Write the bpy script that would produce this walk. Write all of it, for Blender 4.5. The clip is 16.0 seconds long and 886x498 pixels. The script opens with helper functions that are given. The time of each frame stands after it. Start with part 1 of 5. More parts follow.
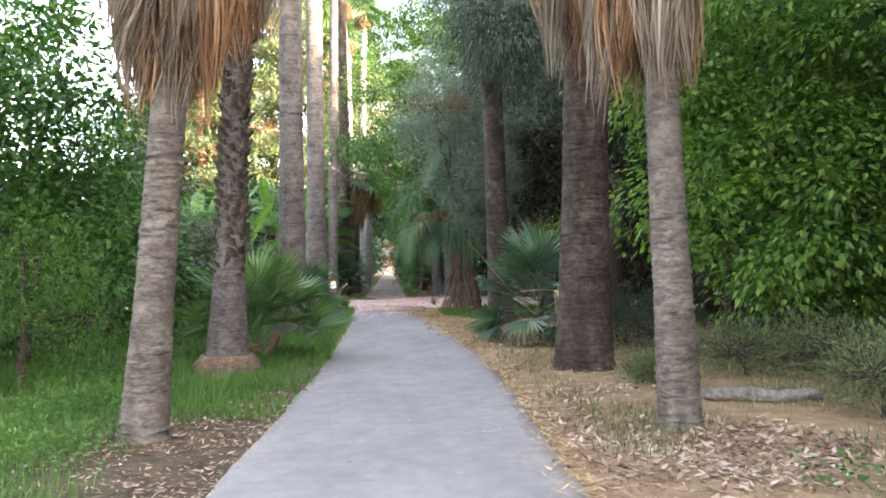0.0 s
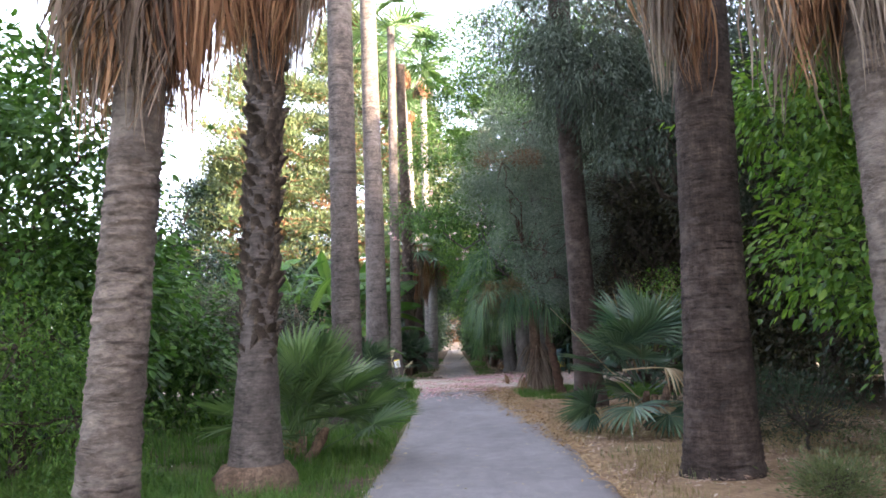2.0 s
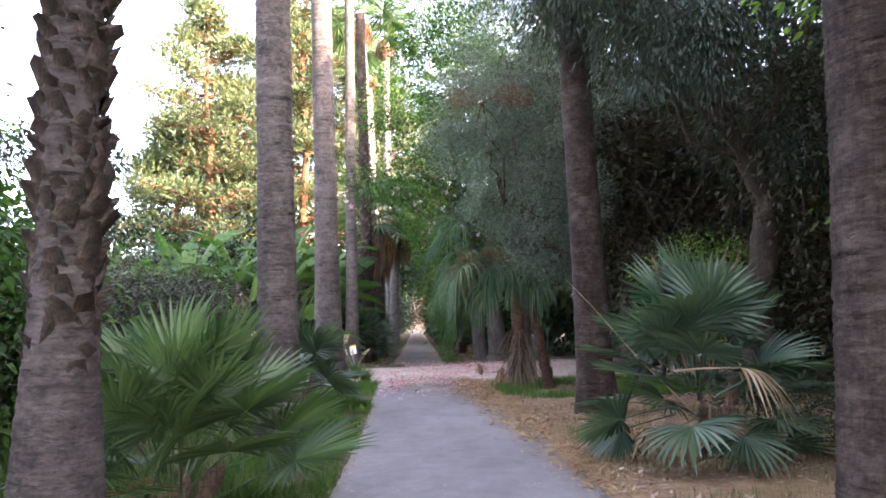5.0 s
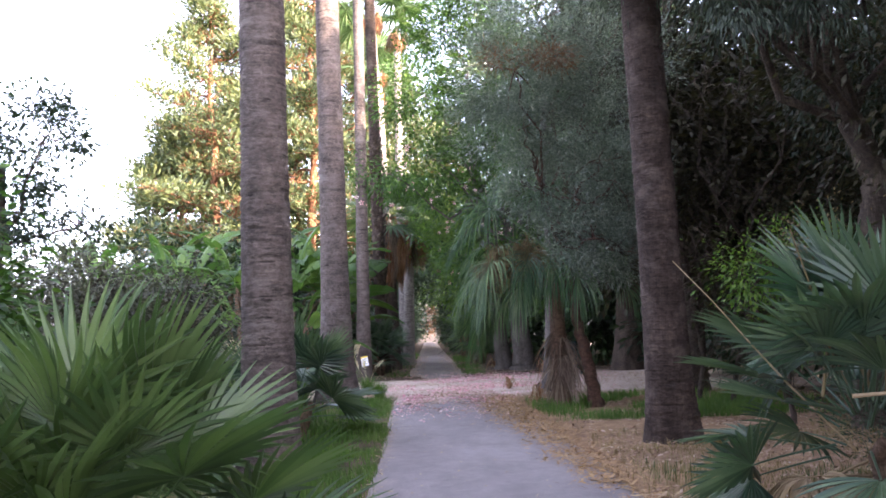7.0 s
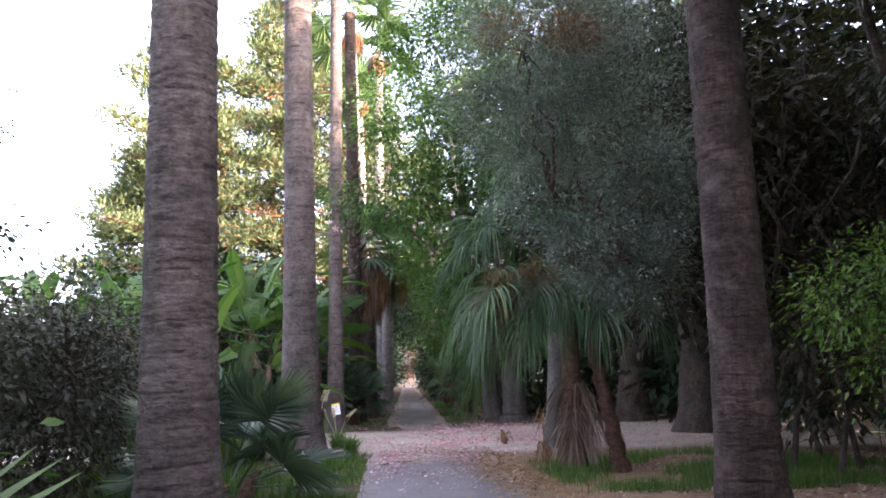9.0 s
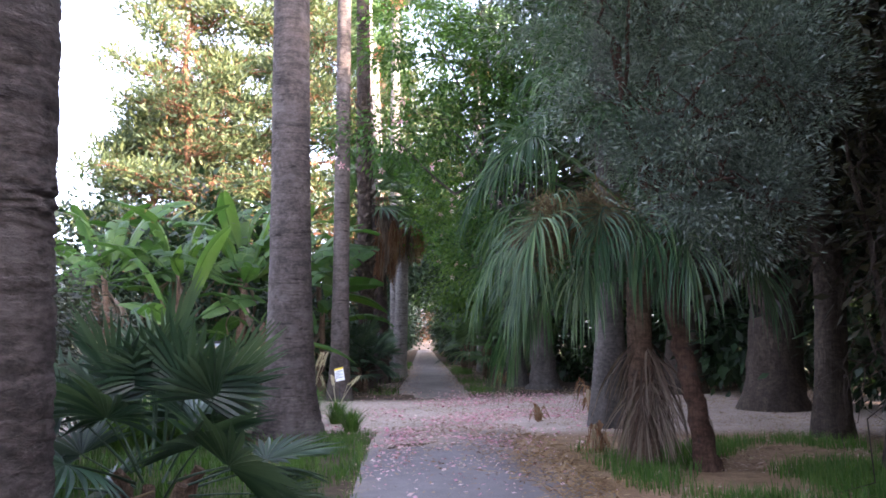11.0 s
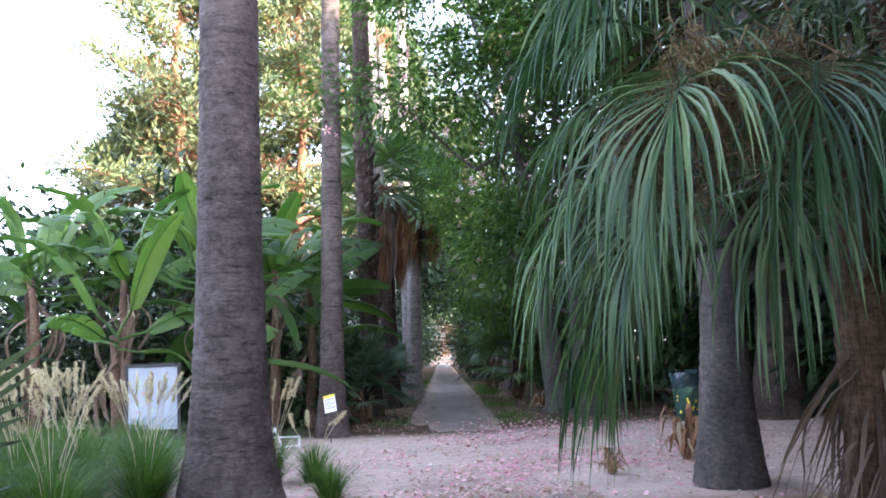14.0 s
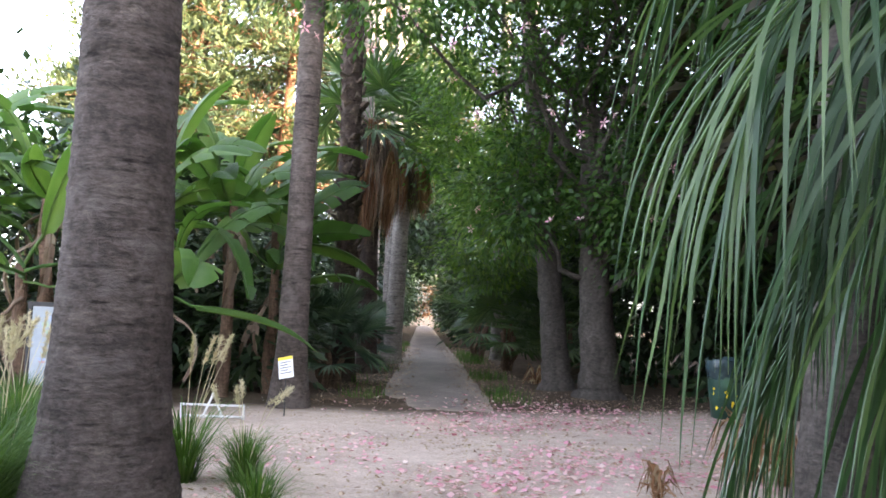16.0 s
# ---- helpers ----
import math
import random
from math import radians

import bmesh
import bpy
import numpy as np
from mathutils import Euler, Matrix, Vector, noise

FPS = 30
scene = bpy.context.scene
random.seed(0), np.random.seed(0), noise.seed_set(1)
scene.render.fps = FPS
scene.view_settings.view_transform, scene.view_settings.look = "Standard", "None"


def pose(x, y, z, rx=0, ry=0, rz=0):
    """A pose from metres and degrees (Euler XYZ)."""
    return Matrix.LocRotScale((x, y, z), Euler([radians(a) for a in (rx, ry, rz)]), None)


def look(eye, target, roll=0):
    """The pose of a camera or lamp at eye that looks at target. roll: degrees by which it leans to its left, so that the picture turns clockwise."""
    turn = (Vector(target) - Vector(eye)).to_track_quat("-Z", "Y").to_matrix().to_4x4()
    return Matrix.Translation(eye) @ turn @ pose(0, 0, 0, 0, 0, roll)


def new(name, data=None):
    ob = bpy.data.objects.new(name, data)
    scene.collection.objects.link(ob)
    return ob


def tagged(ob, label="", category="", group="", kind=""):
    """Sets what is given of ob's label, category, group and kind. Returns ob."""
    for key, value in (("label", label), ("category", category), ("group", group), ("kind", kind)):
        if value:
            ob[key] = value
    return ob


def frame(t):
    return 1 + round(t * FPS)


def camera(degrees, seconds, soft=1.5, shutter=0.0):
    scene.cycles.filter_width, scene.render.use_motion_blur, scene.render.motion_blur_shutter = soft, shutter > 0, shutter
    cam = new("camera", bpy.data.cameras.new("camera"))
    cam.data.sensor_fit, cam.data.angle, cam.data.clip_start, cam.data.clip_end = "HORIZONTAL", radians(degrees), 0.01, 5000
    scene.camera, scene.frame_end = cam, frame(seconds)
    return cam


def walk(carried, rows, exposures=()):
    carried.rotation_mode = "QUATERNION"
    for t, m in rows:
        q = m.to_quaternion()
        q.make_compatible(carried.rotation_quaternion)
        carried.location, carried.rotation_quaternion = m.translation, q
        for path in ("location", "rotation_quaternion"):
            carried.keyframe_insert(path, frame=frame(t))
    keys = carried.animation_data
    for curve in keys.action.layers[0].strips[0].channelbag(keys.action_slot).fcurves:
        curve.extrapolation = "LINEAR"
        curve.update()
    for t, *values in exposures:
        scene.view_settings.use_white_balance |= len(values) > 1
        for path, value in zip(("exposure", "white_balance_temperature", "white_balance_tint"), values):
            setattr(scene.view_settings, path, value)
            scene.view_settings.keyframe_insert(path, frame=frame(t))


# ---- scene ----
cam = camera(56.7, 16.0, soft=1.7)
# seconds, x, y, z, tilt, lean, turn
PATH = [
    (0.0, 0.000, -0.000, 1.486, 91.04, 0.82, -0.30),
    (0.5, 0.028, 0.540, 1.500, 92.13, 0.01, 2.53),
    (1.0, -0.018, 1.136, 1.513, 92.29, 2.06, 3.91),
    (1.5, -0.102, 1.802, 1.515, 94.05, 1.26, 2.94),
    (2.0, -0.205, 2.509, 1.513, 96.33, 2.30, 4.30),
    (2.5, -0.270, 3.228, 1.506, 95.43, 3.33, 3.35),
    (3.0, -0.314, 3.922, 1.500, 93.37, 3.51, 1.10),
    (3.5, -0.323, 4.573, 1.509, 93.59, 4.80, -3.97),
    (4.0, -0.386, 5.210, 1.539, 95.41, 1.66, -1.85),
    (4.5, -0.456, 5.877, 1.544, 94.94, 1.64, 0.91),
    (7.0, -0.905, 9.205, 1.509, 95.68, 2.51, 2.45),
    (7.5, -0.976, 9.879, 1.498, 95.70, 3.34, 1.05),
    (8.0, -1.049, 10.583, 1.481, 96.30, 2.67, 0.62),
    (8.5, -1.093, 11.331, 1.490, 98.34, 3.14, 0.26),
    (9.0, -1.149, 12.111, 1.498, 98.69, 2.01, 0.97),
    (9.5, -1.201, 12.908, 1.491, 97.10, 2.08, 1.41),
    (12.0, -1.387, 16.887, 1.470, 96.10, -0.00, 1.81),
    (12.5, -1.419, 17.675, 1.464, 97.27, -0.04, 1.15),
    (13.0, -1.454, 18.452, 1.462, 97.38, -0.56, 1.64),
    (13.5, -1.481, 19.202, 1.487, 96.37, 2.77, 1.23),
    (14.0, -1.540, 19.938, 1.493, 97.17, 2.32, 3.39),
    (14.5, -1.619, 20.649, 1.483, 96.88, 2.88, 2.24),
    (15.0, -1.694, 21.353, 1.493, 98.03, 0.32, 3.14),
    (15.5, -1.751, 22.060, 1.502, 96.25, 1.29, 1.28),
    (16.0, -1.802, 22.777, 1.500, 94.54, -1.76, 2.03),
]
walk(cam, [(t, pose(x, y, z, rx, ry, rz)) for t, x, y, z, rx, ry, rz in PATH], exposures=[(0.0, 4.27, 6450, 10), (1.0, 4.38, 6450, 12), (2.3, 3.72, 6150, 20), (3.5, 3.82, 6150, 22), (4.5, 3.95, 6150, 23), (7.0, 3.87, 6100, 29), (8.4, 3.84, 6100, 29), (9.5, 3.48, 6100, 29), (12.5, 3.95, 5600, 24), (14.5, 3.97, 5750, 23), (16.0, 4.05, 6350, 18)])

# ---- light: low evening sun from behind the wood on the right, bright hazy sky ----
SUN_DIR = Vector((0.80, -0.55, 0.20)).normalized()
world = bpy.data.worlds.new("evening_sky")
scene.world = world
world.use_nodes = True
wn = world.node_tree
wn.nodes.clear()
sky = wn.nodes.new("ShaderNodeTexSky")
sky.sky_type = "NISHITA"
sky.sun_disc = False
sky.sun_elevation = math.asin(SUN_DIR.z)
sky.sun_rotation = math.atan2(SUN_DIR.x, SUN_DIR.y)
sky.dust_density = 2.5
sky.air_density = 0.8
back = wn.nodes.new("ShaderNodeBackground")
back.inputs["Strength"].default_value = 0.15
wout = wn.nodes.new("ShaderNodeOutputWorld")
haze = wn.nodes.new("ShaderNodeHueSaturation")
haze.inputs["Saturation"].default_value = 0.5
wn.links.new(sky.outputs[0], haze.inputs["Color"])
wn.links.new(haze.outputs[0], back.inputs[0])
wn.links.new(back.outputs[0], wout.inputs[0])
sun = new("sun", bpy.data.lights.new("sun", "SUN"))
sun.data.energy = 3.2
sun.data.angle = radians(0.6)
sun.data.color = (1.0, 0.82, 0.58)
sun.matrix_world = look(SUN_DIR * 50, (0, 0, 0))


# ---- materials ----
def nodes_of(name):
    m = bpy.data.materials.new(name)
    m.use_nodes = True
    t = m.node_tree
    t.nodes.clear()
    out = t.nodes.new("ShaderNodeOutputMaterial")
    bsdf = t.nodes.new("ShaderNodeBsdfPrincipled")
    t.links.new(bsdf.outputs[0], out.inputs[0])
    return m, t, out, bsdf


def add(t, kind, **values):
    n = t.nodes.new(kind)
    for k, v in values.items():
        n.inputs[k.replace("_", " ")].default_value = v
    return n


def ramp(t, fac, stops):
    r = t.nodes.new("ShaderNodeValToRGB")
    els = r.color_ramp.elements
    while len(els) < len(stops):
        els.new(0.5)
    for e, (p, c) in zip(els, stops):
        e.position, e.color = p, (*c, 1)
    t.links.new(fac, r.inputs[0])
    return r.outputs[0]


def mixed(t, fac, a, b, mode="MIX"):
    m = t.nodes.new("ShaderNodeMix")
    m.data_type, m.blend_type = "RGBA", mode
    for sock, v in ((m.inputs[0], fac), (m.inputs[6], a), (m.inputs[7], b)):
        if isinstance(v, (int, float)):
            sock.default_value = v
        elif isinstance(v, tuple):
            sock.default_value = (*v, 1)
        else:
            t.links.new(v, sock)
    return m.outputs[2]


def coords(t, scale=(1, 1, 1)):
    tc = t.nodes.new("ShaderNodeTexCoord")
    mp = t.nodes.new("ShaderNodeMapping")
    mp.inputs["Scale"].default_value = scale
    t.links.new(tc.outputs["Object"], mp.inputs[0])
    return mp.outputs[0]


def noise_tex(t, vec, scale, detail=5.0, rough=0.6):
    n = add(t, "ShaderNodeTexNoise", Scale=scale, Detail=detail, Roughness=rough)
    t.links.new(vec, n.inputs["Vector"])
    return n.outputs["Fac"]


def bumped(t, bsdf, height, strength, distance):
    b = add(t, "ShaderNodeBump", Strength=strength, Distance=distance)
    t.links.new(height, b.inputs["Height"])
    t.links.new(b.outputs[0], bsdf.inputs["Normal"])


def leaf_material(name, stops, glow=0.35, rough=0.45, spec=0.4, shade=0.8):
    """Leaves: colour differs from leaf to leaf and from plant to plant; light shines through."""
    m, t, out, bsdf = nodes_of(name)
    geo = t.nodes.new("ShaderNodeNewGeometry")
    info = t.nodes.new("ShaderNodeObjectInfo")
    big = noise_tex(t, coords(t), 1.3, 3.0)
    a = t.nodes.new("ShaderNodeMath")
    a.operation = "MULTIPLY_ADD"
    t.links.new(geo.outputs["Random Per Island"], a.inputs[0])
    a.inputs[1].default_value = 0.55
    t.links.new(big, a.inputs[2])
    b = t.nodes.new("ShaderNodeMath")
    b.operation = "MULTIPLY_ADD"
    t.links.new(info.outputs["Random"], b.inputs[0])
    b.inputs[1].default_value = 0.3
    t.links.new(a.outputs[0], b.inputs[2])
    c = t.nodes.new("ShaderNodeMath")
    c.operation = "SUBTRACT"
    t.links.new(b.outputs[0], c.inputs[0])
    c.inputs[1].default_value = 0.42
    col = ramp(t, c.outputs[0], [(p, tuple(v * shade for v in q)) for p, q in stops])
    t.links.new(col, bsdf.inputs["Base Color"])
    bsdf.inputs["Roughness"].default_value = rough
    bsdf.inputs["Specular IOR Level"].default_value = spec
    tr = t.nodes.new("ShaderNodeBsdfTranslucent")
    warm = mixed(t, 1.0, col, (1.15, 1.25, 0.6), "MULTIPLY")
    t.links.new(warm, tr.inputs["Color"])
    mx = t.nodes.new("ShaderNodeMixShader")
    mx.inputs[0].default_value = glow
    t.links.new(bsdf.outputs[0], mx.inputs[1])
    t.links.new(tr.outputs[0], mx.inputs[2])
    t.links.new(mx.outputs[0], out.inputs[0])
    return m


def bark_material(name, dark, mid, light, rings=0.0, fibre=0.0, stain=(0.06, 0.05, 0.045)):
    """Bark: blotches, fine grain, ring scars across (rings per metre) or fibres along."""
    m, t, out, bsdf = nodes_of(name)
    blot = noise_tex(t, coords(t, (1, 1, 0.5)), 3.0, 6.0, 0.65)
    grain = noise_tex(t, coords(t, (8, 8, 24)), 1.6, 6.0, 0.7)
    along = noise_tex(t, coords(t, (42, 42, 3)), 1.4, 5.0, 0.7)
    col = ramp(t, blot, [(0.25, dark), (0.5, mid), (0.75, light)])
    fine = ramp(t, grain, [(0.3, (0.45, 0.45, 0.45)), (0.62, (1.15, 1.12, 1.08))])
    col = mixed(t, 0.6, col, fine, "MULTIPLY")
    if fibre:
        lines = ramp(t, along, [(0.3, (0.4, 0.38, 0.36)), (0.65, (1.15, 1.12, 1.1))])
        col = mixed(t, fibre, col, lines, "MULTIPLY")
    mott = noise_tex(t, coords(t, (1, 1, 1.7)), 13.0, 7.0, 0.7)
    col = mixed(t, 0.85, col, ramp(t, mott, [(0.33, (0.5, 0.48, 0.46)), (0.5, (0.95, 0.94, 0.92)), (0.68, (1.4, 1.36, 1.3))]), "MULTIPLY")
    patch = noise_tex(t, coords(t, (1, 1, 0.8)), 7.0, 4.0, 0.6)
    col = mixed(t, ramp(t, patch, [(0.60, (0, 0, 0)), (0.72, (0.7, 0.7, 0.7))]), col, stain)
    t.links.new(col, bsdf.inputs["Base Color"])
    bsdf.inputs["Roughness"].default_value = 0.92
    bsdf.inputs["Specular IOR Level"].default_value = 0.15
    h = grain
    if rings:
        line = add(t, "ShaderNodeTexWave", Scale=rings * 2.3, Distortion=9.0, Detail=5.0, Detail_Scale=0.8, Detail_Roughness=0.7)
        line.bands_direction = "Z"
        t.links.new(coords(t), line.inputs["Vector"])
        col = mixed(t, 0.16, col, ramp(t, line.outputs["Fac"], [(0.05, (0.45, 0.43, 0.41)), (0.4, (0.95, 0.93, 0.92)), (1.0, (1.2, 1.17, 1.13))]), "MULTIPLY")
        band = noise_tex(t, coords(t, (0.9, 0.9, 7.0)), 1.5, 5.0, 0.65)
        col = mixed(t, 0.45, col, ramp(t, band, [(0.36, (0.42, 0.40, 0.40)), (0.5, (0.95, 0.93, 0.93)), (0.66, (1.25, 1.22, 1.2))]), "MULTIPLY")
        crack = noise_tex(t, coords(t, (1.5, 1.5, 11.0)), 1.6, 4.0, 0.6)
        col = mixed(t, 0.85, col, ramp(t, crack, [(0.32, (0.30, 0.28, 0.28)), (0.39, (1, 1, 1))]), "MULTIPLY")
        pale = noise_tex(t, coords(t, (1.2, 1.2, 1.6)), 1.9, 5.0, 0.65)
        col = mixed(t, ramp(t, pale, [(0.52, (0, 0, 0)), (0.70, (0.6, 0.6, 0.6))]), col, tuple(c * 1.15 for c in light))
        t.links.new(col, bsdf.inputs["Base Color"])
        w = add(t, "ShaderNodeTexWave", Scale=rings * 1.7, Distortion=9.0, Detail=3.0, Detail_Scale=1.5)
        w.bands_direction = "Z"
        w.wave_profile = "SAW"
        t.links.new(coords(t), w.inputs["Vector"])
        s = t.nodes.new("ShaderNodeMath")
        s.operation = "MULTIPLY_ADD"
        t.links.new(w.outputs["Fac"], s.inputs[0])
        s.inputs[1].default_value = 0.35
        t.links.new(grain, s.inputs[2])
        h = s.outputs[0]
    elif fibre:
        s = t.nodes.new("ShaderNodeMath")
        s.operation = "ADD"
        t.links.new(along, s.inputs[0])
        t.links.new(grain, s.inputs[1])
        h = s.outputs[0]
    both = t.nodes.new("ShaderNodeMath")
    both.operation = "MULTIPLY_ADD"
    t.links.new(mott, both.inputs[0])
    both.inputs[1].default_value = 1.3
    t.links.new(h, both.inputs[2])
    bumped(t, bsdf, both.outputs[0], 0.9, 0.025)
    return m


def plain_material(name, col, rough=0.6, metal=0.0, vary=0.25, scale=8.0):
    m, t, out, bsdf = nodes_of(name)
    n = noise_tex(t, coords(t), scale, 5.0)
    lo = tuple(c * (1 - vary) for c in col)
    hi = tuple(min(1, c * (1 + vary)) for c in col)
    t.links.new(ramp(t, n, [(0.3, lo), (0.7, hi)]), bsdf.inputs["Base Color"])
    bsdf.inputs["Roughness"].default_value = rough
    bsdf.inputs["Metallic"].default_value = metal
    bumped(t, bsdf, n, 0.15, 0.004)
    return m


M = {}
M["leaf_mid"] = leaf_material("mid_green_leaf", [(0.1, (0.022, 0.055, 0.012)), (0.5, (0.05, 0.115, 0.022)), (0.9, (0.13, 0.215, 0.048))], 0.45, 0.45, 0.4, 0.95)
M["leaf_bright"] = leaf_material("bright_green_leaf", [(0.1, (0.04, 0.09, 0.015)), (0.5, (0.09, 0.18, 0.03)), (0.9, (0.20, 0.29, 0.055))], 0.45, 0.42, 0.4, 0.92)
M["leaf_dark"] = leaf_material("dark_green_leaf", [(0.1, (0.012, 0.026, 0.01)), (0.5, (0.022, 0.05, 0.018)), (0.9, (0.05, 0.085, 0.03))], 0.25)
M["leaf_olive"] = leaf_material("grey_green_leaf", [(0.1, (0.026, 0.040, 0.028)), (0.5, (0.075, 0.10, 0.078)), (0.85, (0.22, 0.255, 0.21))], 0.25, 0.4, 0.6, 1.2)
M["leaf_feather"] = leaf_material("dull_dark_needle_leaf", [(0.1, (0.02, 0.032, 0.022)), (0.5, (0.045, 0.064, 0.046)), (0.9, (0.095, 0.12, 0.088))], 0.25, 0.55, 0.3, 0.75)
M["leaf_grey"] = leaf_material("greyish_brown_leaf", [(0.1, (0.035, 0.035, 0.025)), (0.5, (0.075, 0.08, 0.055)), (0.9, (0.13, 0.135, 0.09))], 0.3, 0.6)
# near-black brown: the wood's deep shade is put into the leaf colour
M["leaf_shade_brown"] = leaf_material("brown_leaf_darkened_as_shade", [(0.1, (0.018, 0.016, 0.010)), (0.5, (0.036, 0.033, 0.018)), (0.9, (0.065, 0.058, 0.03))], 0.25, 0.6, 0.3, 1.0)
M["leaf_weed"] = leaf_material("dull_green_shoot", [(0.1, (0.05, 0.06, 0.025)), (0.5, (0.105, 0.125, 0.055)), (0.9, (0.18, 0.20, 0.095))], 0.35, 0.6, 0.3, 1.0)
M["leaf_pine"] = leaf_material("pine_needle", [(0.1, (0.03, 0.052, 0.026)), (0.5, (0.065, 0.092, 0.04)), (0.9, (0.13, 0.145, 0.055))], 0.3, 0.5, 0.3, 1.0)
M["leaf_rust"] = leaf_material("rust_brown_leaf", [(0.1, (0.08, 0.04, 0.02)), (0.5, (0.17, 0.085, 0.04)), (0.9, (0.26, 0.14, 0.07))], 0.3)
M["fan"] = leaf_material("fan_palm_leaf", [(0.1, (0.02, 0.05, 0.025)), (0.5, (0.046, 0.10, 0.036)), (0.9, (0.15, 0.225, 0.08))], 0.26, 0.38, 0.5, 0.95)
M["fan_blue"] = leaf_material("blue_green_fan_leaf", [(0.1, (0.018, 0.045, 0.026)), (0.5, (0.038, 0.082, 0.044)), (0.9, (0.11, 0.165, 0.09))], 0.2, 0.36, 0.55, 0.9)
M["fan_hang"] = leaf_material("drooping_fan_leaf", [(0.1, (0.024, 0.062, 0.026)), (0.5, (0.06, 0.13, 0.052)), (0.9, (0.21, 0.30, 0.13))], 0.24, 0.36, 0.45, 0.78)
M["fan_light"] = leaf_material("light_fan_palm_leaf", [(0.1, (0.035, 0.075, 0.025)), (0.5, (0.07, 0.13, 0.045)), (0.9, (0.15, 0.225, 0.085))], 0.28, 0.36, 0.55, 0.88)
M["banana"] = leaf_material("banana_leaf", [(0.1, (0.045, 0.11, 0.025)), (0.5, (0.09, 0.20, 0.045)), (0.9, (0.18, 0.30, 0.075))], 0.42, 0.4, 0.4, 0.70)
veins = M["banana"].node_tree
ribs = add(veins, "ShaderNodeTexWave", Scale=14.0, Distortion=1.5, Detail=2.0)
ribs.bands_direction = "X"
veins.links.new(coords(veins), ribs.inputs["Vector"])
bumped(veins, veins.nodes["Principled BSDF"], ribs.outputs["Fac"], 0.5, 0.01)
M["dead"] = leaf_material("dead_palm_leaf", [(0.1, (0.07, 0.028, 0.014)), (0.5, (0.235, 0.118, 0.058)), (0.9, (0.42, 0.26, 0.155))], 0.15, 0.75, 0.2, 0.9)
M["dead_grey"] = leaf_material("grey_dead_palm_leaf", [(0.1, (0.06, 0.04, 0.03)), (0.5, (0.17, 0.125, 0.095)), (0.9, (0.33, 0.26, 0.205))], 0.15, 0.8, 0.2, 1.0)
M["dead_pale"] = leaf_material("pale_dry_leaf", [(0.1, (0.16, 0.11, 0.065)), (0.5, (0.33, 0.24, 0.15)), (0.9, (0.52, 0.42, 0.29))], 0.2, 0.8, 0.2, 1.0)
M["grass"] = leaf_material("green_grass", [(0.1, (0.045, 0.10, 0.018)), (0.5, (0.08, 0.17, 0.03)), (0.9, (0.155, 0.25, 0.058))], 0.40, 0.5, 0.3, 0.82)
M["straw"] = leaf_material("dry_straw", [(0.1, (0.13, 0.10, 0.05)), (0.5, (0.26, 0.20, 0.105)), (0.9, (0.40, 0.33, 0.20))], 0.25, 0.8, 0.2, 1.0)
M["straw_orange"] = leaf_material("orange_straw", [(0.1, (0.20, 0.12, 0.06)), (0.5, (0.38, 0.24, 0.125)), (0.9, (0.52, 0.37, 0.22))], 0.1, 0.8, 0.2, 1.0)
M["litter"] = leaf_material("fallen_leaf", [(0.1, (0.12, 0.065, 0.045)), (0.5, (0.31, 0.20, 0.14)), (0.9, (0.56, 0.44, 0.35))], 0.1, 0.8, 0.2, 1.0)
M["petal"] = leaf_material("pink_petal", [(0.1, (0.55, 0.20, 0.30)), (0.45, (0.72, 0.37, 0.47)), (0.9, (0.80, 0.66, 0.66))], 0.3, 0.6, 0.2, 1.0)
M["plume"] = leaf_material("pale_grass_plume", [(0.1, (0.40, 0.33, 0.25)), (0.5, (0.58, 0.50, 0.40)), (0.9, (0.74, 0.67, 0.56))], 0.35, 0.8, 0.1, 1.0)
M["fruit"] = leaf_material("dry_fruit_stalk", [(0.1, (0.09, 0.06, 0.03)), (0.5, (0.17, 0.12, 0.06)), (0.9, (0.32, 0.25, 0.12))], 0.1, 0.8, 0.2, 0.8)
M["bark_tan"] = bark_material("tan_ringed_palm_bark", (0.095, 0.078, 0.068), (0.165, 0.136, 0.118), (0.25, 0.213, 0.187), rings=3.5)
M["bark_grey"] = bark_material("grey_ringed_palm_bark", (0.068, 0.058, 0.056), (0.122, 0.104, 0.098), (0.19, 0.164, 0.15), rings=3.0)
M["bark_pale"] = bark_material("pale_grey_palm_bark", (0.18, 0.165, 0.15), (0.28, 0.255, 0.235), (0.38, 0.35, 0.32), rings=1.5)
M["bark_dark"] = bark_material("dark_ridged_palm_bark", (0.035, 0.027, 0.024), (0.07, 0.053, 0.046), (0.135, 0.105, 0.09), rings=4.0, fibre=0.6)
M["bark_wood"] = bark_material("furrowed_tree_bark", (0.045, 0.036, 0.03), (0.085, 0.068, 0.056), (0.15, 0.125, 0.10), fibre=0.9)
M["bark_red"] = bark_material("reddish_tree_bark", (0.06, 0.032, 0.025), (0.11, 0.065, 0.048), (0.17, 0.11, 0.085), fibre=0.8)
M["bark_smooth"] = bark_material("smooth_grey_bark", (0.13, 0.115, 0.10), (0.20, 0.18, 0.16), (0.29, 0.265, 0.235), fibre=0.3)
# bark_smooth again, darkened: the shade on these trunks is in the colour
M["bark_shade"] = bark_material("smooth_grey_bark_darkened_as_shade", (0.065, 0.058, 0.052), (0.11, 0.099, 0.09), (0.175, 0.16, 0.145), fibre=0.3)
M["bark_pine"] = bark_material("orange_pine_bark", (0.12, 0.06, 0.035), (0.22, 0.11, 0.06), (0.33, 0.19, 0.11), fibre=0.7)
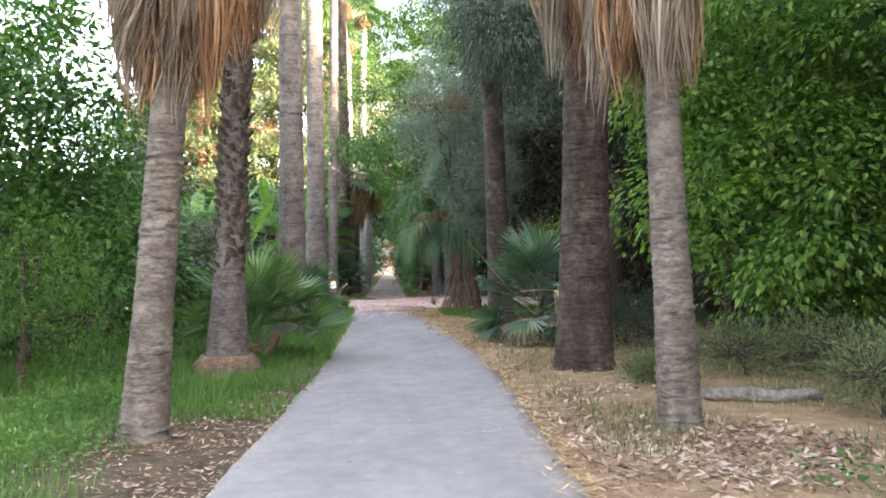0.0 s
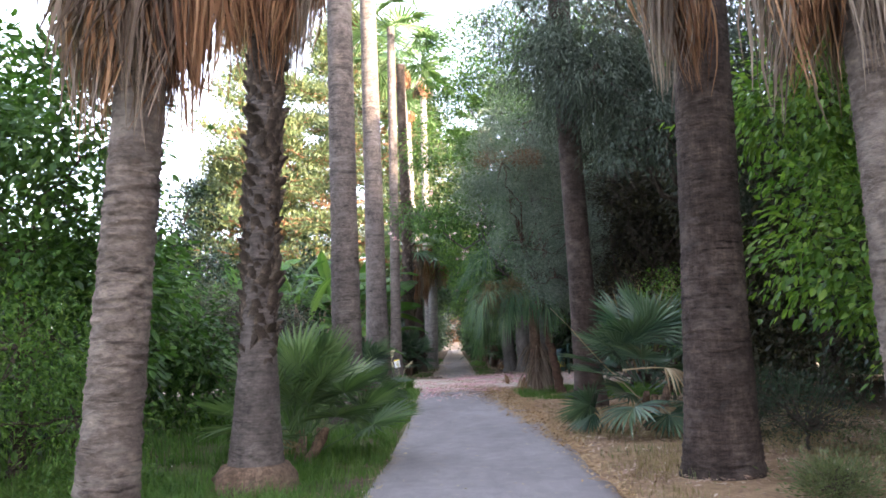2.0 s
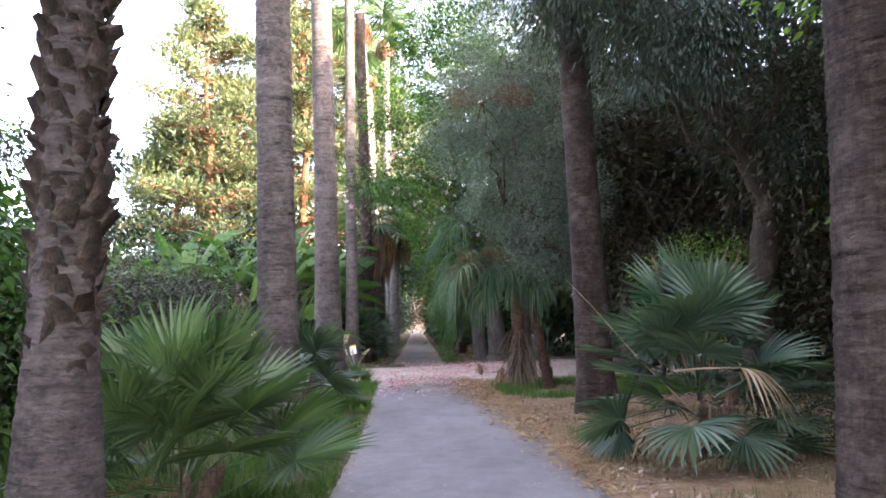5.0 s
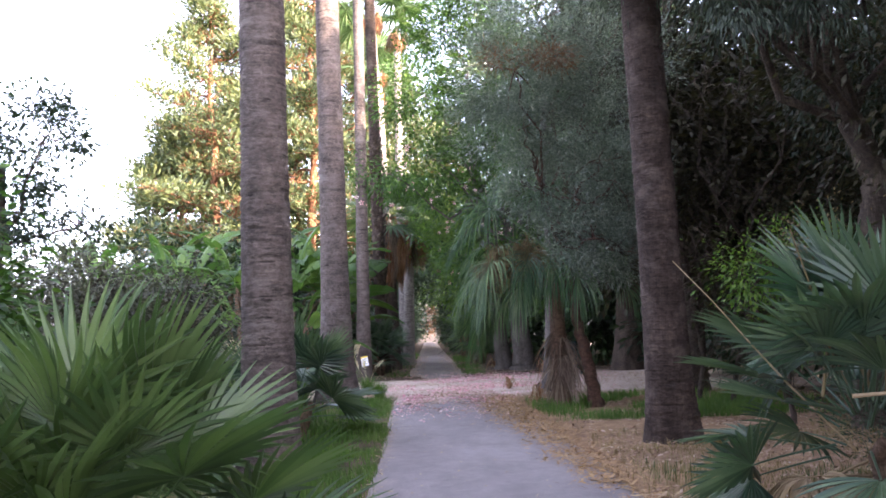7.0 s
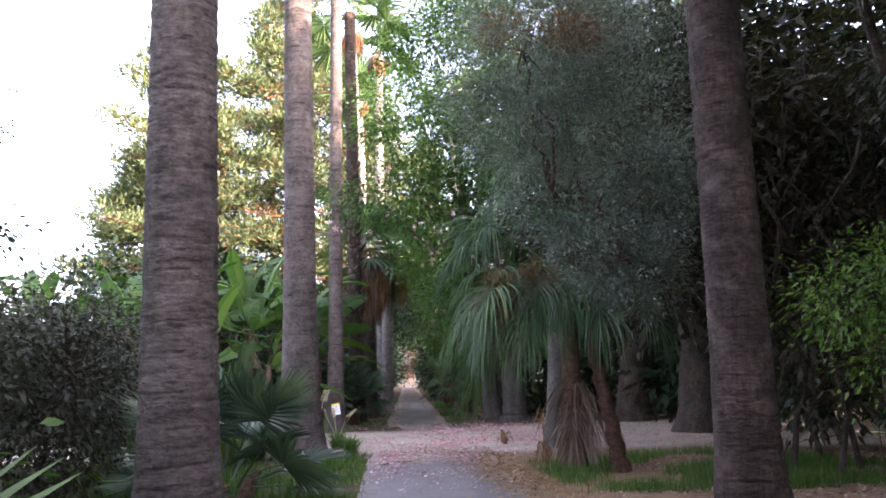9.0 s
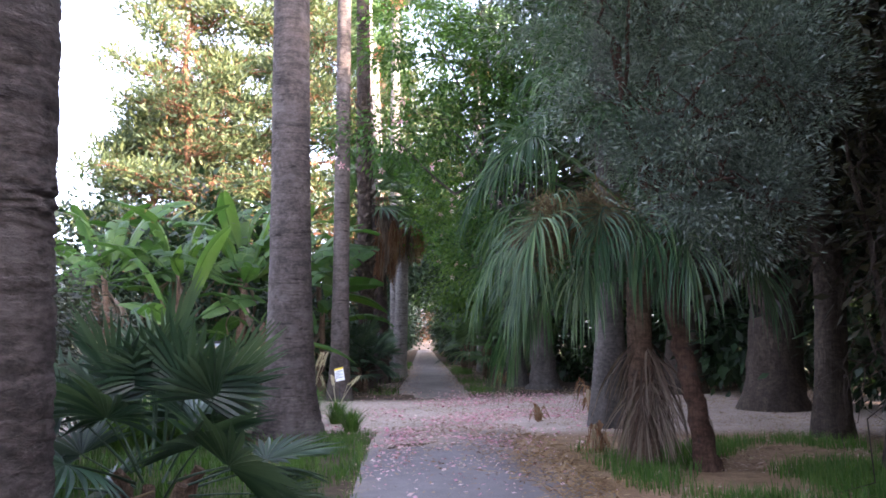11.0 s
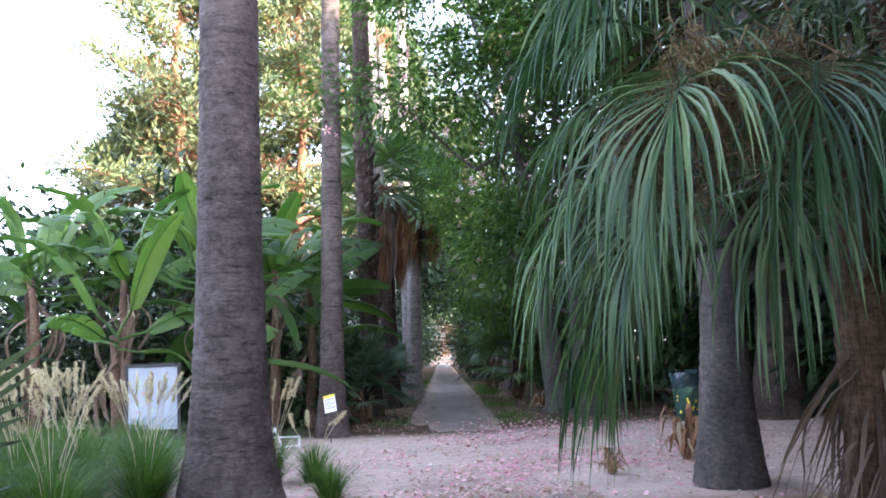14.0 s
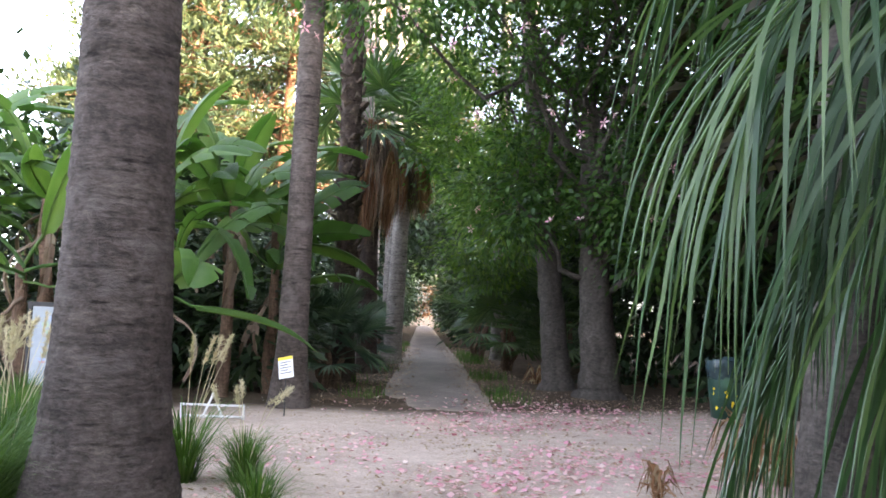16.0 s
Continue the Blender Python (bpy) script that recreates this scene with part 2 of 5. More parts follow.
M["boot"] = bark_material("cut_leaf_base", (0.045, 0.034, 0.028), (0.10, 0.078, 0.064), (0.24, 0.195, 0.16), fibre=0.8)
M["root"] = bark_material("fibrous_root", (0.10, 0.065, 0.045), (0.19, 0.13, 0.095), (0.28, 0.205, 0.155), fibre=0.9)
M["weathered"] = bark_material("weathered_wood", (0.16, 0.14, 0.125), (0.25, 0.225, 0.20), (0.35, 0.32, 0.29), fibre=0.7)
M["dark_green_metal"] = plain_material("dark_green_painted_metal", (0.012, 0.05, 0.035), 0.45)
M["yellow"] = plain_material("yellow_paint", (0.75, 0.55, 0.03), 0.5)
M["bag"] = plain_material("crumpled_plastic_bag", (0.022, 0.042, 0.046), 0.25, 0, 0.35, 14)
M["white"] = plain_material("white_paint", (0.72, 0.72, 0.70), 0.5, 0, 0.08)
M["black"] = plain_material("dark_metal", (0.03, 0.03, 0.032), 0.5)
M["map_pale"] = plain_material("pale_printed_panel", (0.34, 0.39, 0.43), 0.35, 0, 0.12, 5)
M["map_green"] = plain_material("green_print", (0.36, 0.50, 0.36), 0.4)
M["map_red"] = plain_material("red_print", (0.55, 0.28, 0.26), 0.4)
M["map_blue"] = plain_material("blue_print", (0.36, 0.46, 0.66), 0.4)
M["stone"] = plain_material("pale_stone", (0.42, 0.39, 0.35), 0.9, 0, 0.3, 20)


def asphalt(name, lo, hi):
    m, t, out, bsdf = nodes_of(name)
    grit = noise_tex(t, coords(t), 160.0, 3.0, 0.7)
    mid = noise_tex(t, coords(t), 5.0, 6.0, 0.65)
    big = noise_tex(t, coords(t, (1, 0.5, 1)), 0.7, 5.0, 0.6)
    col = ramp(t, big, [(0.3, lo), (0.7, hi)])
    col = mixed(t, 0.6, col, ramp(t, mid, [(0.3, (0.72, 0.71, 0.72)), (0.7, (1.15, 1.13, 1.12))]), "MULTIPLY")
    col = mixed(t, 0.7, col, ramp(t, grit, [(0.35, (0.6, 0.6, 0.6)), (0.65, (1.3, 1.3, 1.3))]), "MULTIPLY")
    patch = noise_tex(t, coords(t, (1, 0.6, 1)), 2.1, 7.0, 0.7)
    col = mixed(t, 0.35, col, ramp(t, patch, [(0.36, (0.74, 0.71, 0.70)), (0.5, (1, 1, 1)), (0.68, (1.12, 1.12, 1.14))]), "MULTIPLY")
    dust = t.nodes.new("ShaderNodeVertexColor")
    dust.layer_name = "dust"
    sep = t.nodes.new("ShaderNodeSeparateColor")
    t.links.new(dust.outputs[0], sep.inputs[0])
    m2 = t.nodes.new("ShaderNodeMath")
    m2.operation = "MULTIPLY_ADD"
    t.links.new(mid, m2.inputs[0])
    m2.inputs[1].default_value = 1.6
    m2.inputs[2].default_value = -0.8
    m3 = t.nodes.new("ShaderNodeMath")
    m3.use_clamp = True
    t.links.new(m2.outputs[0], m3.inputs[0])
    t.links.new(sep.outputs[0], m3.inputs[1])
    m4 = t.nodes.new("ShaderNodeMath")
    m4.operation = "MULTIPLY"
    t.links.new(m3.outputs[0], m4.inputs[0])
    t.links.new(sep.outputs[0], m4.inputs[1])
    col = mixed(t, m4.outputs[0], col, ramp(t, grit, [(0.3, (0.27, 0.20, 0.15)), (0.7, (0.50, 0.40, 0.32))]))
    t.links.new(col, bsdf.inputs["Base Color"])
    bsdf.inputs["Roughness"].default_value = 0.85
    bsdf.inputs["Specular IOR Level"].default_value = 0.3
    bumped(t, bsdf, grit, 0.5, 0.004)
    return m


def soil():
    """Ground: the colour attribute 'zone' gives sand (r), grass soil (g) and dry litter (b)."""
    m, t, out, bsdf = nodes_of("earth_with_sand_and_litter")
    zone = t.nodes.new("ShaderNodeVertexColor")
    zone.layer_name = "zone"
    sep = t.nodes.new("ShaderNodeSeparateColor")
    t.links.new(zone.outputs[0], sep.inputs[0])
    fine = noise_tex(t, coords(t), 45.0, 6.0, 0.7)
    mid = noise_tex(t, coords(t), 4.0, 6.0, 0.65)
    earth = ramp(t, mid, [(0.3, (0.055, 0.04, 0.028)), (0.7, (0.125, 0.092, 0.065))])
    sand = ramp(t, mid, [(0.3, (0.47, 0.375, 0.31)), (0.7, (0.64, 0.53, 0.45))])
    turf = ramp(t, mid, [(0.3, (0.04, 0.06, 0.02)), (0.7, (0.09, 0.10, 0.04))])
    dry = ramp(t, mid, [(0.3, (0.20, 0.125, 0.072)), (0.7, (0.39, 0.265, 0.16))])
    col = mixed(t, sep.outputs[1], earth, turf)
    col = mixed(t, sep.outputs[2], col, dry)
    col = mixed(t, sep.outputs[0], col, sand)
    col = mixed(t, 0.8, col, ramp(t, fine, [(0.3, (0.55, 0.54, 0.52)), (0.7, (1.3, 1.28, 1.25))]), "MULTIPLY")
    t.links.new(col, bsdf.inputs["Base Color"])
    bsdf.inputs["Roughness"].default_value = 0.95
    bsdf.inputs["Specular IOR Level"].default_value = 0.1
    bumped(t, bsdf, fine, 0.8, 0.02)
    return m


M["asphalt"], M["soil"] = asphalt("worn_grey_asphalt", (0.192, 0.170, 0.168), (0.262, 0.235, 0.231)), soil()
M["dusty"] = asphalt("dusty_trodden_path", (0.17, 0.143, 0.124), (0.27, 0.23, 0.202))


# ---- geometry helpers ----
rng = np.random.default_rng(7)


def unit(v):
    return v / np.maximum(np.linalg.norm(v, axis=-1, keepdims=True), 1e-9)


class Geo:
    """Gathers quads; build() makes one mesh of them."""

    def __init__(self):
        self.v, self.f, self.n = [], [], 0

    def put(self, v, f):
        self.v.append(np.asarray(v, float).reshape(-1, 3))
        self.f.append(np.asarray(f, int).reshape(-1, 4) + self.n)
        self.n += len(self.v[-1])
        return self

    def mesh(self, name, mat, smooth=False):
        v, f = np.concatenate(self.v), np.concatenate(self.f)
        me = bpy.data.meshes.new(name)
        me.vertices.add(len(v))
        me.vertices.foreach_set("co", v.ravel())
        me.loops.add(f.size)
        me.loops.foreach_set("vertex_index", f.ravel())
        me.polygons.add(len(f))
        me.polygons.foreach_set("loop_start", np.arange(0, f.size, 4))
        me.polygons.foreach_set("loop_total", np.full(len(f), 4))
        me.polygons.foreach_set("use_smooth", np.full(len(f), smooth))
        me.materials.append(mat)
        me.update(calc_edges=True)
        return me

    def build(self, name, mat, parent=None, label="", smooth=False):
        return put_part(name, self.mesh(name, mat, smooth), parent, label)


def put_part(name, me, parent=None, label="", m=None):
    ob = new(name, me)
    if parent is not None:
        ob.parent = parent
    if m is not None:
        ob.matrix_basis = m
    return tagged(ob, label) if label else ob


def thing(name, at, label, category, group="", kind=""):
    e = new(name)
    e.location = at
    e.empty_display_size = 0.2
    return tagged(e, label, category, group, kind)


def leaves(geo, pos, way, length, width, sag=0.0, up=None, fold=0.0):
    """Leaves at pos, pointing along way, their faces turned towards up: rhombic, or ovate and folded along the spine."""
    n = len(pos)
    way = unit(way)
    side = unit(np.cross(way, rng.normal(size=(n, 3)) if up is None else up))
    length, width = np.broadcast_to(length, n)[:, None], np.broadcast_to(width, n)[:, None]
    tip = pos + way * length
    tip[:, 2] -= (sag * length)[:, 0]
    if not fold:
        mid = pos + way * length * 0.42
        v = np.stack([pos, mid + side * width / 2, tip, mid - side * width / 2], 1)
        geo.put(v, np.arange(4 * n).reshape(n, 4))
        return
    rise = np.cross(side, way) * width * fold
    near, far = pos + way * length * 0.28 + rise, pos + (tip - pos) * 0.66 + rise
    v = np.stack([pos, near + side * width * 0.5, far + side * width * 0.42, tip, far - side * width * 0.42, near - side * width * 0.5], 1)
    q = np.arange(n)[:, None] * 6
    geo.put(v, np.concatenate([q + np.array([[0, 1, 2, 3]]), q + np.array([[0, 3, 4, 5]])]))


def tube(geo, pts, radii, segs=10, rough=0.0):
    pts, radii = np.asarray(pts, float), np.asarray(radii, float)
    d = unit(np.gradient(pts, axis=0))
    ref = np.array([1.0, 0.02, 0.0]) if abs(d[0][0]) < 0.8 else np.array([0.0, 1.0, 0.0])
    a = unit(ref - d * (d @ ref)[:, None])
    b = np.cross(d, a)
    th = np.linspace(0, 2 * np.pi, segs, endpoint=False)
    r = radii[:, None] * (1 + rough * rng.normal(size=(len(pts), segs)))
    v = pts[:, None] + r[..., None] * (np.cos(th)[None, :, None] * a[:, None] + np.sin(th)[None, :, None] * b[:, None])
    i, j = np.meshgrid(np.arange(len(pts) - 1), np.arange(segs), indexing="ij")
    k = (j + 1) % segs
    geo.put(v, np.stack([i * segs + j, i * segs + k, (i + 1) * segs + k, (i + 1) * segs + j], -1))
    top = (len(pts) - 1) * segs
    if segs % 2 == 0:
        geo.f[-1] = np.concatenate([geo.f[-1], np.array([[top + s, top + s + 1, top + segs - 2 - s, top + segs - 1 - s] for s in range(segs // 2 - 1)]) + geo.n - len(geo.v[-1])])


def bend(a, b, n=6, wobble=0.1):
    """A crooked line of n points from a to b."""
    a, b = np.asarray(a, float), np.asarray(b, float)
    s = np.linspace(0, 1, n)[:, None]
    w = rng.normal(size=(n, 3)) * wobble * np.linalg.norm(b - a)
    return a + (b - a) * s + w * np.sin(np.pi * s)


def box(geo, lo, hi):
    (a, b, c), (d, e, f) = lo, hi
    geo.put([(a, b, c), (d, b, c), (d, e, c), (a, e, c), (a, b, f), (d, b, f), (d, e, f), (a, e, f)],
            [(3, 2, 1, 0), (4, 5, 6, 7), (0, 1, 5, 4), (1, 2, 6, 5), (2, 3, 7, 6), (3, 0, 4, 7)])


def clumps(blobs, n, per, spread, shell=0.55):
    """n leaf places in bunches of `per` through blobs (x, y, z, rx, ry, rz); gives places, the way each leaf points and where its face turns."""
    b = np.array(blobs, float)
    weight = (b[:, 3] * b[:, 4] * b[:, 5]) ** (2 / 3)
    m = max(1, n // per)
    which = rng.choice(len(b), m, p=weight / weight.sum())
    d = unit(rng.normal(size=(m, 3)))
    rad = shell + (1 - shell) * rng.random(m) ** 0.5 + 0.12 * rng.normal(size=m)
    cen = b[which, :3] + d * b[which, 3:] * rad[:, None]
    k = np.repeat(np.arange(m), per)
    size = spread * rng.uniform(0.6, 1.5, m)[k][:, None]
    off = rng.normal(size=(len(k), 3)) * size * np.array([1.15, 1.15, 0.72])
    face = unit(unit(off) * 0.55 + d[k] * 0.35 + np.array([0, 0, 0.75]) + rng.normal(size=off.shape) * 0.38)
    return cen[k] + off, unit(d[k] * 0.5 + unit(off) + rng.normal(size=off.shape) * 0.3), face


# ---- plan ----
def path_mid(y):
    return np.interp(y, [-20, 5, 10.5, 16.5, 22, 27, 36, 47, 72, 95, 130], [0.3, -0.3, -0.42, -0.74, -1.15, -1.62, -2.35, -2.95, -4.5, -5.9, -8.1])


def path_half(y):
    return np.interp(y, [-20, 25, 36, 60, 130], [1.24, 1.22, 0.98, 0.88, 0.8])


def wave(x, y, s=1.0, seed=0.0):
    return np.array([noise.noise((a * s + seed, b * s, seed * 1.7)) for a, b in zip(np.ravel(x), np.ravel(y))]).reshape(np.shape(x))


def sand_zone(x, y):
    """The sandy cross walk and the bare earth to its right."""
    wig = 0.6 * np.sin(x * 0.9) * 0.4
    cross = np.clip((y - 27.6 - wig + 0.10 * x) / 1.2, 0, 1) * np.clip((36.4 + 0.15 * x + wig - y) / 1.0, 0, 1)
    return cross * np.clip((26 - np.abs(x)) / 6, 0, 1)


def lawn_zone(x, y):
    left = np.clip((path_mid(y) - path_half(y) - x - 0.25) / 0.5, 0, 1) * np.clip((27.5 - y) / 0.8, 0, 1)
    bare = np.exp(-(((x + 2.3) / 0.85) ** 2 + ((y - 6.6) / 1.7) ** 2)) * 1.2
    return np.clip(left - bare, 0, 1)


def dry_zone(x, y):
    d = x - path_mid(y) - path_half(y)
    return np.clip((d + 0.3) / 0.3, 0, 1) * np.clip((6.5 - d) / 3, 0, 1) * np.clip((29.5 - y) / 2, 0, 1)


def spread_axis(lo, hi, step, far):
    inner = np.arange(lo, hi + step / 2, step)
    out = np.geomspace(1, far, 14)
    return np.concatenate([lo - out[::-1], inner, hi + out])


def make_ground():
    xs, ys = spread_axis(-16, 12, 0.25, 1500), spread_axis(-4, 60, 0.3, 1500)
    X, Y = np.meshgrid(xs, ys, indexing="ij")
    Z = 0.035 * wave(X, Y, 0.55) + 0.012 * wave(X, Y, 2.3, 5)
    off = np.abs(X - path_mid(Y)) - path_half(Y)
    flat = np.clip((off + 0.1) / 0.6, 0, 1) * (1 - 0.7 * sand_zone(X, Y))
    Z = Z * flat - 0.012 * np.clip((0.05 - off) / 0.1, 0, 1)
    g = Geo()
    nx, ny = X.shape
    i, j = np.meshgrid(np.arange(nx - 1), np.arange(ny - 1), indexing="ij")
    a = i * ny + j
    g.put(np.stack([X, Y, Z], -1), np.stack([a, a + ny, a + ny + 1, a + 1], -1))
    me = g.mesh("ground", M["soil"], True)
    lay = me.color_attributes.new("zone", "FLOAT_COLOR", "POINT")
    wob = 0.35 * wave(X, Y, 1.1, 9)
    col = np.stack([np.clip(sand_zone(X, Y) + wob * (sand_zone(X, Y) > 0.02), 0, 1), np.clip(lawn_zone(X, Y) + wob * 0.5, 0, 1), np.clip(dry_zone(X, Y) + wob, 0, 1), np.ones_like(X)], -1)
    lay.data.foreach_set("color", col.reshape(-1, 4).ravel())
    return tagged(new("ground", me), "brown earth with dry litter, turf and pale sand", "ground", kind="structure")


def make_path():
    ys = np.arange(-14, 29.3, 0.12)
    far = np.arange(35.6, 128, 0.5)
    for name, yy, lab in (("path", ys, "worn grey asphalt footpath with ragged edges"), ("path_far", far, "grey dusty footpath beyond the cross walk")):
        g = Geo()
        u = np.linspace(-1, 1, 17)
        rag_l, rag_r = 0.06 * wave(yy, yy * 0, 0.8, 3) + 0.02 * wave(yy, yy * 0, 4, 4), 0.06 * wave(yy, yy * 0, 0.8, 11) + 0.02 * wave(yy, yy * 0, 4, 14)
        half = path_half(yy)
        lo, hi = path_mid(yy) - half + rag_l, path_mid(yy) + half + rag_r
        X = lo[:, None] + (hi - lo)[:, None] * (u + 1) / 2
        Y = np.repeat(yy[:, None], 17, 1)
        Z = 0.012 - 0.010 * u[None] ** 4 + 0.003 * wave(X, Y, 1.5, 2)
        X = np.concatenate([X[:, :1] - 0.03, X, X[:, -1:] + 0.03], 1)
        Y = np.concatenate([Y[:, :1], Y, Y[:, -1:]], 1)
        fade = np.clip((Y - 27.6 + 1.6 * wave(X, Y, 0.8, 8) + 0.6 * wave(X, Y, 3.0, 6)) / 0.9, 0, 1) if name == "path" else np.clip((37.2 + 1.6 * wave(X, Y, 0.9, 8) + 0.6 * wave(X, Y, 3.0, 6) - Y) / 1.0, 0, 1)
        Z = Z - 0.03 * fade[:, 1:-1]
        Z = np.concatenate([Z[:, :1] * 0 - 0.06, Z, Z[:, -1:] * 0 - 0.06], 1)
        n, m = X.shape
        i, j = np.meshgrid(np.arange(n - 1), np.arange(m - 1), indexing="ij")
        a = i * m + j
        g.put(np.stack([X, Y, Z], -1), np.stack([a, a + 1, a + m + 1, a + m], -1))
        ob = g.build(name, M["asphalt"] if name == "path" else M["dusty"], smooth=True)
        lay = ob.data.color_attributes.new("dust", "FLOAT_COLOR", "POINT")
        away = np.abs(np.concatenate([[-1], u, [1]]))[None] + 0 * X
        dirt = np.clip((away - (.82 if name == "path" else .5) + .3 * wave(X, Y, 1.0, 17)) / .4, 0, .6) + np.clip(fade + np.clip((Y - 25.5) / 4, 0, .5) * (name == "path"), 0, 1)
        dirt = np.clip(dirt, 0, 1)
        lay.data.foreach_set("color", np.stack([dirt, dirt, dirt, 1 + 0 * dirt], -1).reshape(-1, 4).ravel())
        tagged(ob, lab, "path", kind="structure")


make_ground()
make_path()


# ---- palms ----
def palm_trunk(base, top, profile, mat, parent, name="trunk", ring=0.09, depth=0.010, label="", lump=0.03):
    """A ringed trunk from base to top; profile: (height, radius) pairs."""
    base, top = np.array(base, float), np.array(top, float)
    h = top[2] - base[2]
    fine = min(h, 7.0)
    far = base[1] > 42
    near = min(fine, 4.2) if base[1] < 20 else 0.0
    zs = np.concatenate([np.arange(0, near, 0.014), np.arange(near, fine, 0.08 if far else 0.03), np.arange(fine, h + 0.1, 0.3)])
    segs = 14 if far else 24
    th = np.linspace(0, 2 * np.pi, segs, endpoint=False)
    r = np.interp(zs, *zip(*profile))
    seed = rng.random() * 50
    zz, tt = np.meshgrid(zs, th, indexing="ij")
    warp = wave(np.cos(tt) * 1.2 + 3, zz * 1.3 + np.sin(tt) * 1.2, 1.3, seed)
    edges = np.cumsum(rng.uniform(0.3, 1.8, int(2.5 * h / ring) + 12) * ring) - 0.4
    deep = rng.uniform(0.15, 1.6, len(edges))
    at_z = zz + 0.10 * warp
    i = np.clip(np.searchsorted(edges, at_z.ravel()).reshape(at_z.shape), 1, len(edges) - 1)
    part_up = np.clip((at_z - edges[i - 1]) / (edges[i] - edges[i - 1]), 0, 1)
    saw = 0.5 + (0.5 - part_up ** 1.6) * deep[i]
    grit = rng.normal(size=zz.shape) * 0.0022
    rr = r[:, None] * (1 + lump * warp) + depth * (saw - 0.5) * (0.55 + 0.9 * np.abs(wave(np.cos(tt) * 2, zz * 2.2 + np.sin(tt), 1.0, seed + 9))) + grit
    s = (zs / h)[:, None]
    curve = np.array([base[0], base[1]]) + (top[:2] - base[:2]) * s + 0.02 * np.sin(np.pi * s) * rng.normal(size=2)
    v = np.stack([curve[:, :1] + rr * np.cos(tt), curve[:, 1:] + rr * np.sin(tt), base[2] + zz - 0.06], -1) - np.array(parent.location)
    g = Geo()
    i, j = np.meshgrid(np.arange(len(zs) - 1), np.arange(segs), indexing="ij")
    k = (j + 1) % segs
    g.put(v, np.stack([i * segs + j, i * segs + k, (i + 1) * segs + k, (i + 1) * segs + j], -1))
    return g.build(name, mat, parent, label, True)


def thatch(centre, height, reach, n, parent, mat, bunches=16, name="dead_frond", sector=(0, 2 * np.pi), label="hanging dry brown frond"):
    """Dead fronds that hang from a crown: each a bunch of long strips, narrow at its stalk, fuller below, ragged at its end."""
    c = np.array(centre, float) - np.array(parent.location)
    for b in range(bunches):
        g = Geo()
        a = sector[0] + (sector[1] - sector[0]) * (b + rng.random() * 0.8) / bunches
        out = np.array([np.cos(a), np.sin(a), 0])
        r0 = reach * (0.30 + 0.62 * rng.random())
        hold = c + out * r0 + np.array([0, 0, -0.45 * height * rng.random()])
        drop = hold[2] - c[2] + height * (0.60 + 0.40 * rng.random() ** 0.7)
        k = n // bunches
        wide = 0.038 + 0.045 * rng.random()
        spread = rng.normal(size=(k, 3)) * np.array([1, 1, 0.2]) * wide
        length = drop * (0.50 + 0.50 * rng.random(k) ** 0.6)
        s = np.linspace(0, 1, 7)[None, :, None]
        start = hold + spread * 0.35 - np.array([0, 0, 1]) * (rng.random((k, 1)) ** 2 * 0.15 * height)
        fall = np.array([0, 0, -1.0]) * length[:, None]
        open_out = np.sin(np.pi * np.minimum(s * 0.72, 1.0)) * 1.5
        line = start[:, None] + fall[:, None] * s + spread[:, None] * open_out + out * (rng.uniform(-0.35, 0.55) * r0) * s ** 2 + np.array([-out[1], out[0], 0]) * (rng.normal() * 0.12) * s ** 2 + (-0.75 if reach > 0.3 else 0.8) * spread[:, None] * s ** 3
        line += np.cumsum(rng.normal(size=(k, 7, 3)) * np.array([1, 1, 0.3]) * 0.006 * height, axis=1)
        side = unit(np.cross(rng.normal(size=(k, 3)) * np.array([1, 1, 0.2]), [0, 0, 1.0]))
        w = (0.006 + 0.010 * rng.random((k, 1, 1))) * np.array([0.8, 1.1, 1.2, 1.1, 0.9, 0.6, 0.12])[None, :, None]
        v = np.stack([line - side[:, None] * w, line + side[:, None] * w], 2)
        q = np.arange(k)[:, None] * 14 + np.arange(6)[None] * 2
        g.put(v, np.stack([q, q + 1, q + 3, q + 2], -1))
        tube(g, [c + out * 0.05 + np.array([0, 0, 0.05]), c + out * r0 * 0.6 + np.array([0, 0, 0.15]), hold], [0.02, 0.016, 0.010], 4)
        g.build(name, mat if rng.random() < 0.62 or mat != M["dead"] else M["dead_grey"], parent, label)


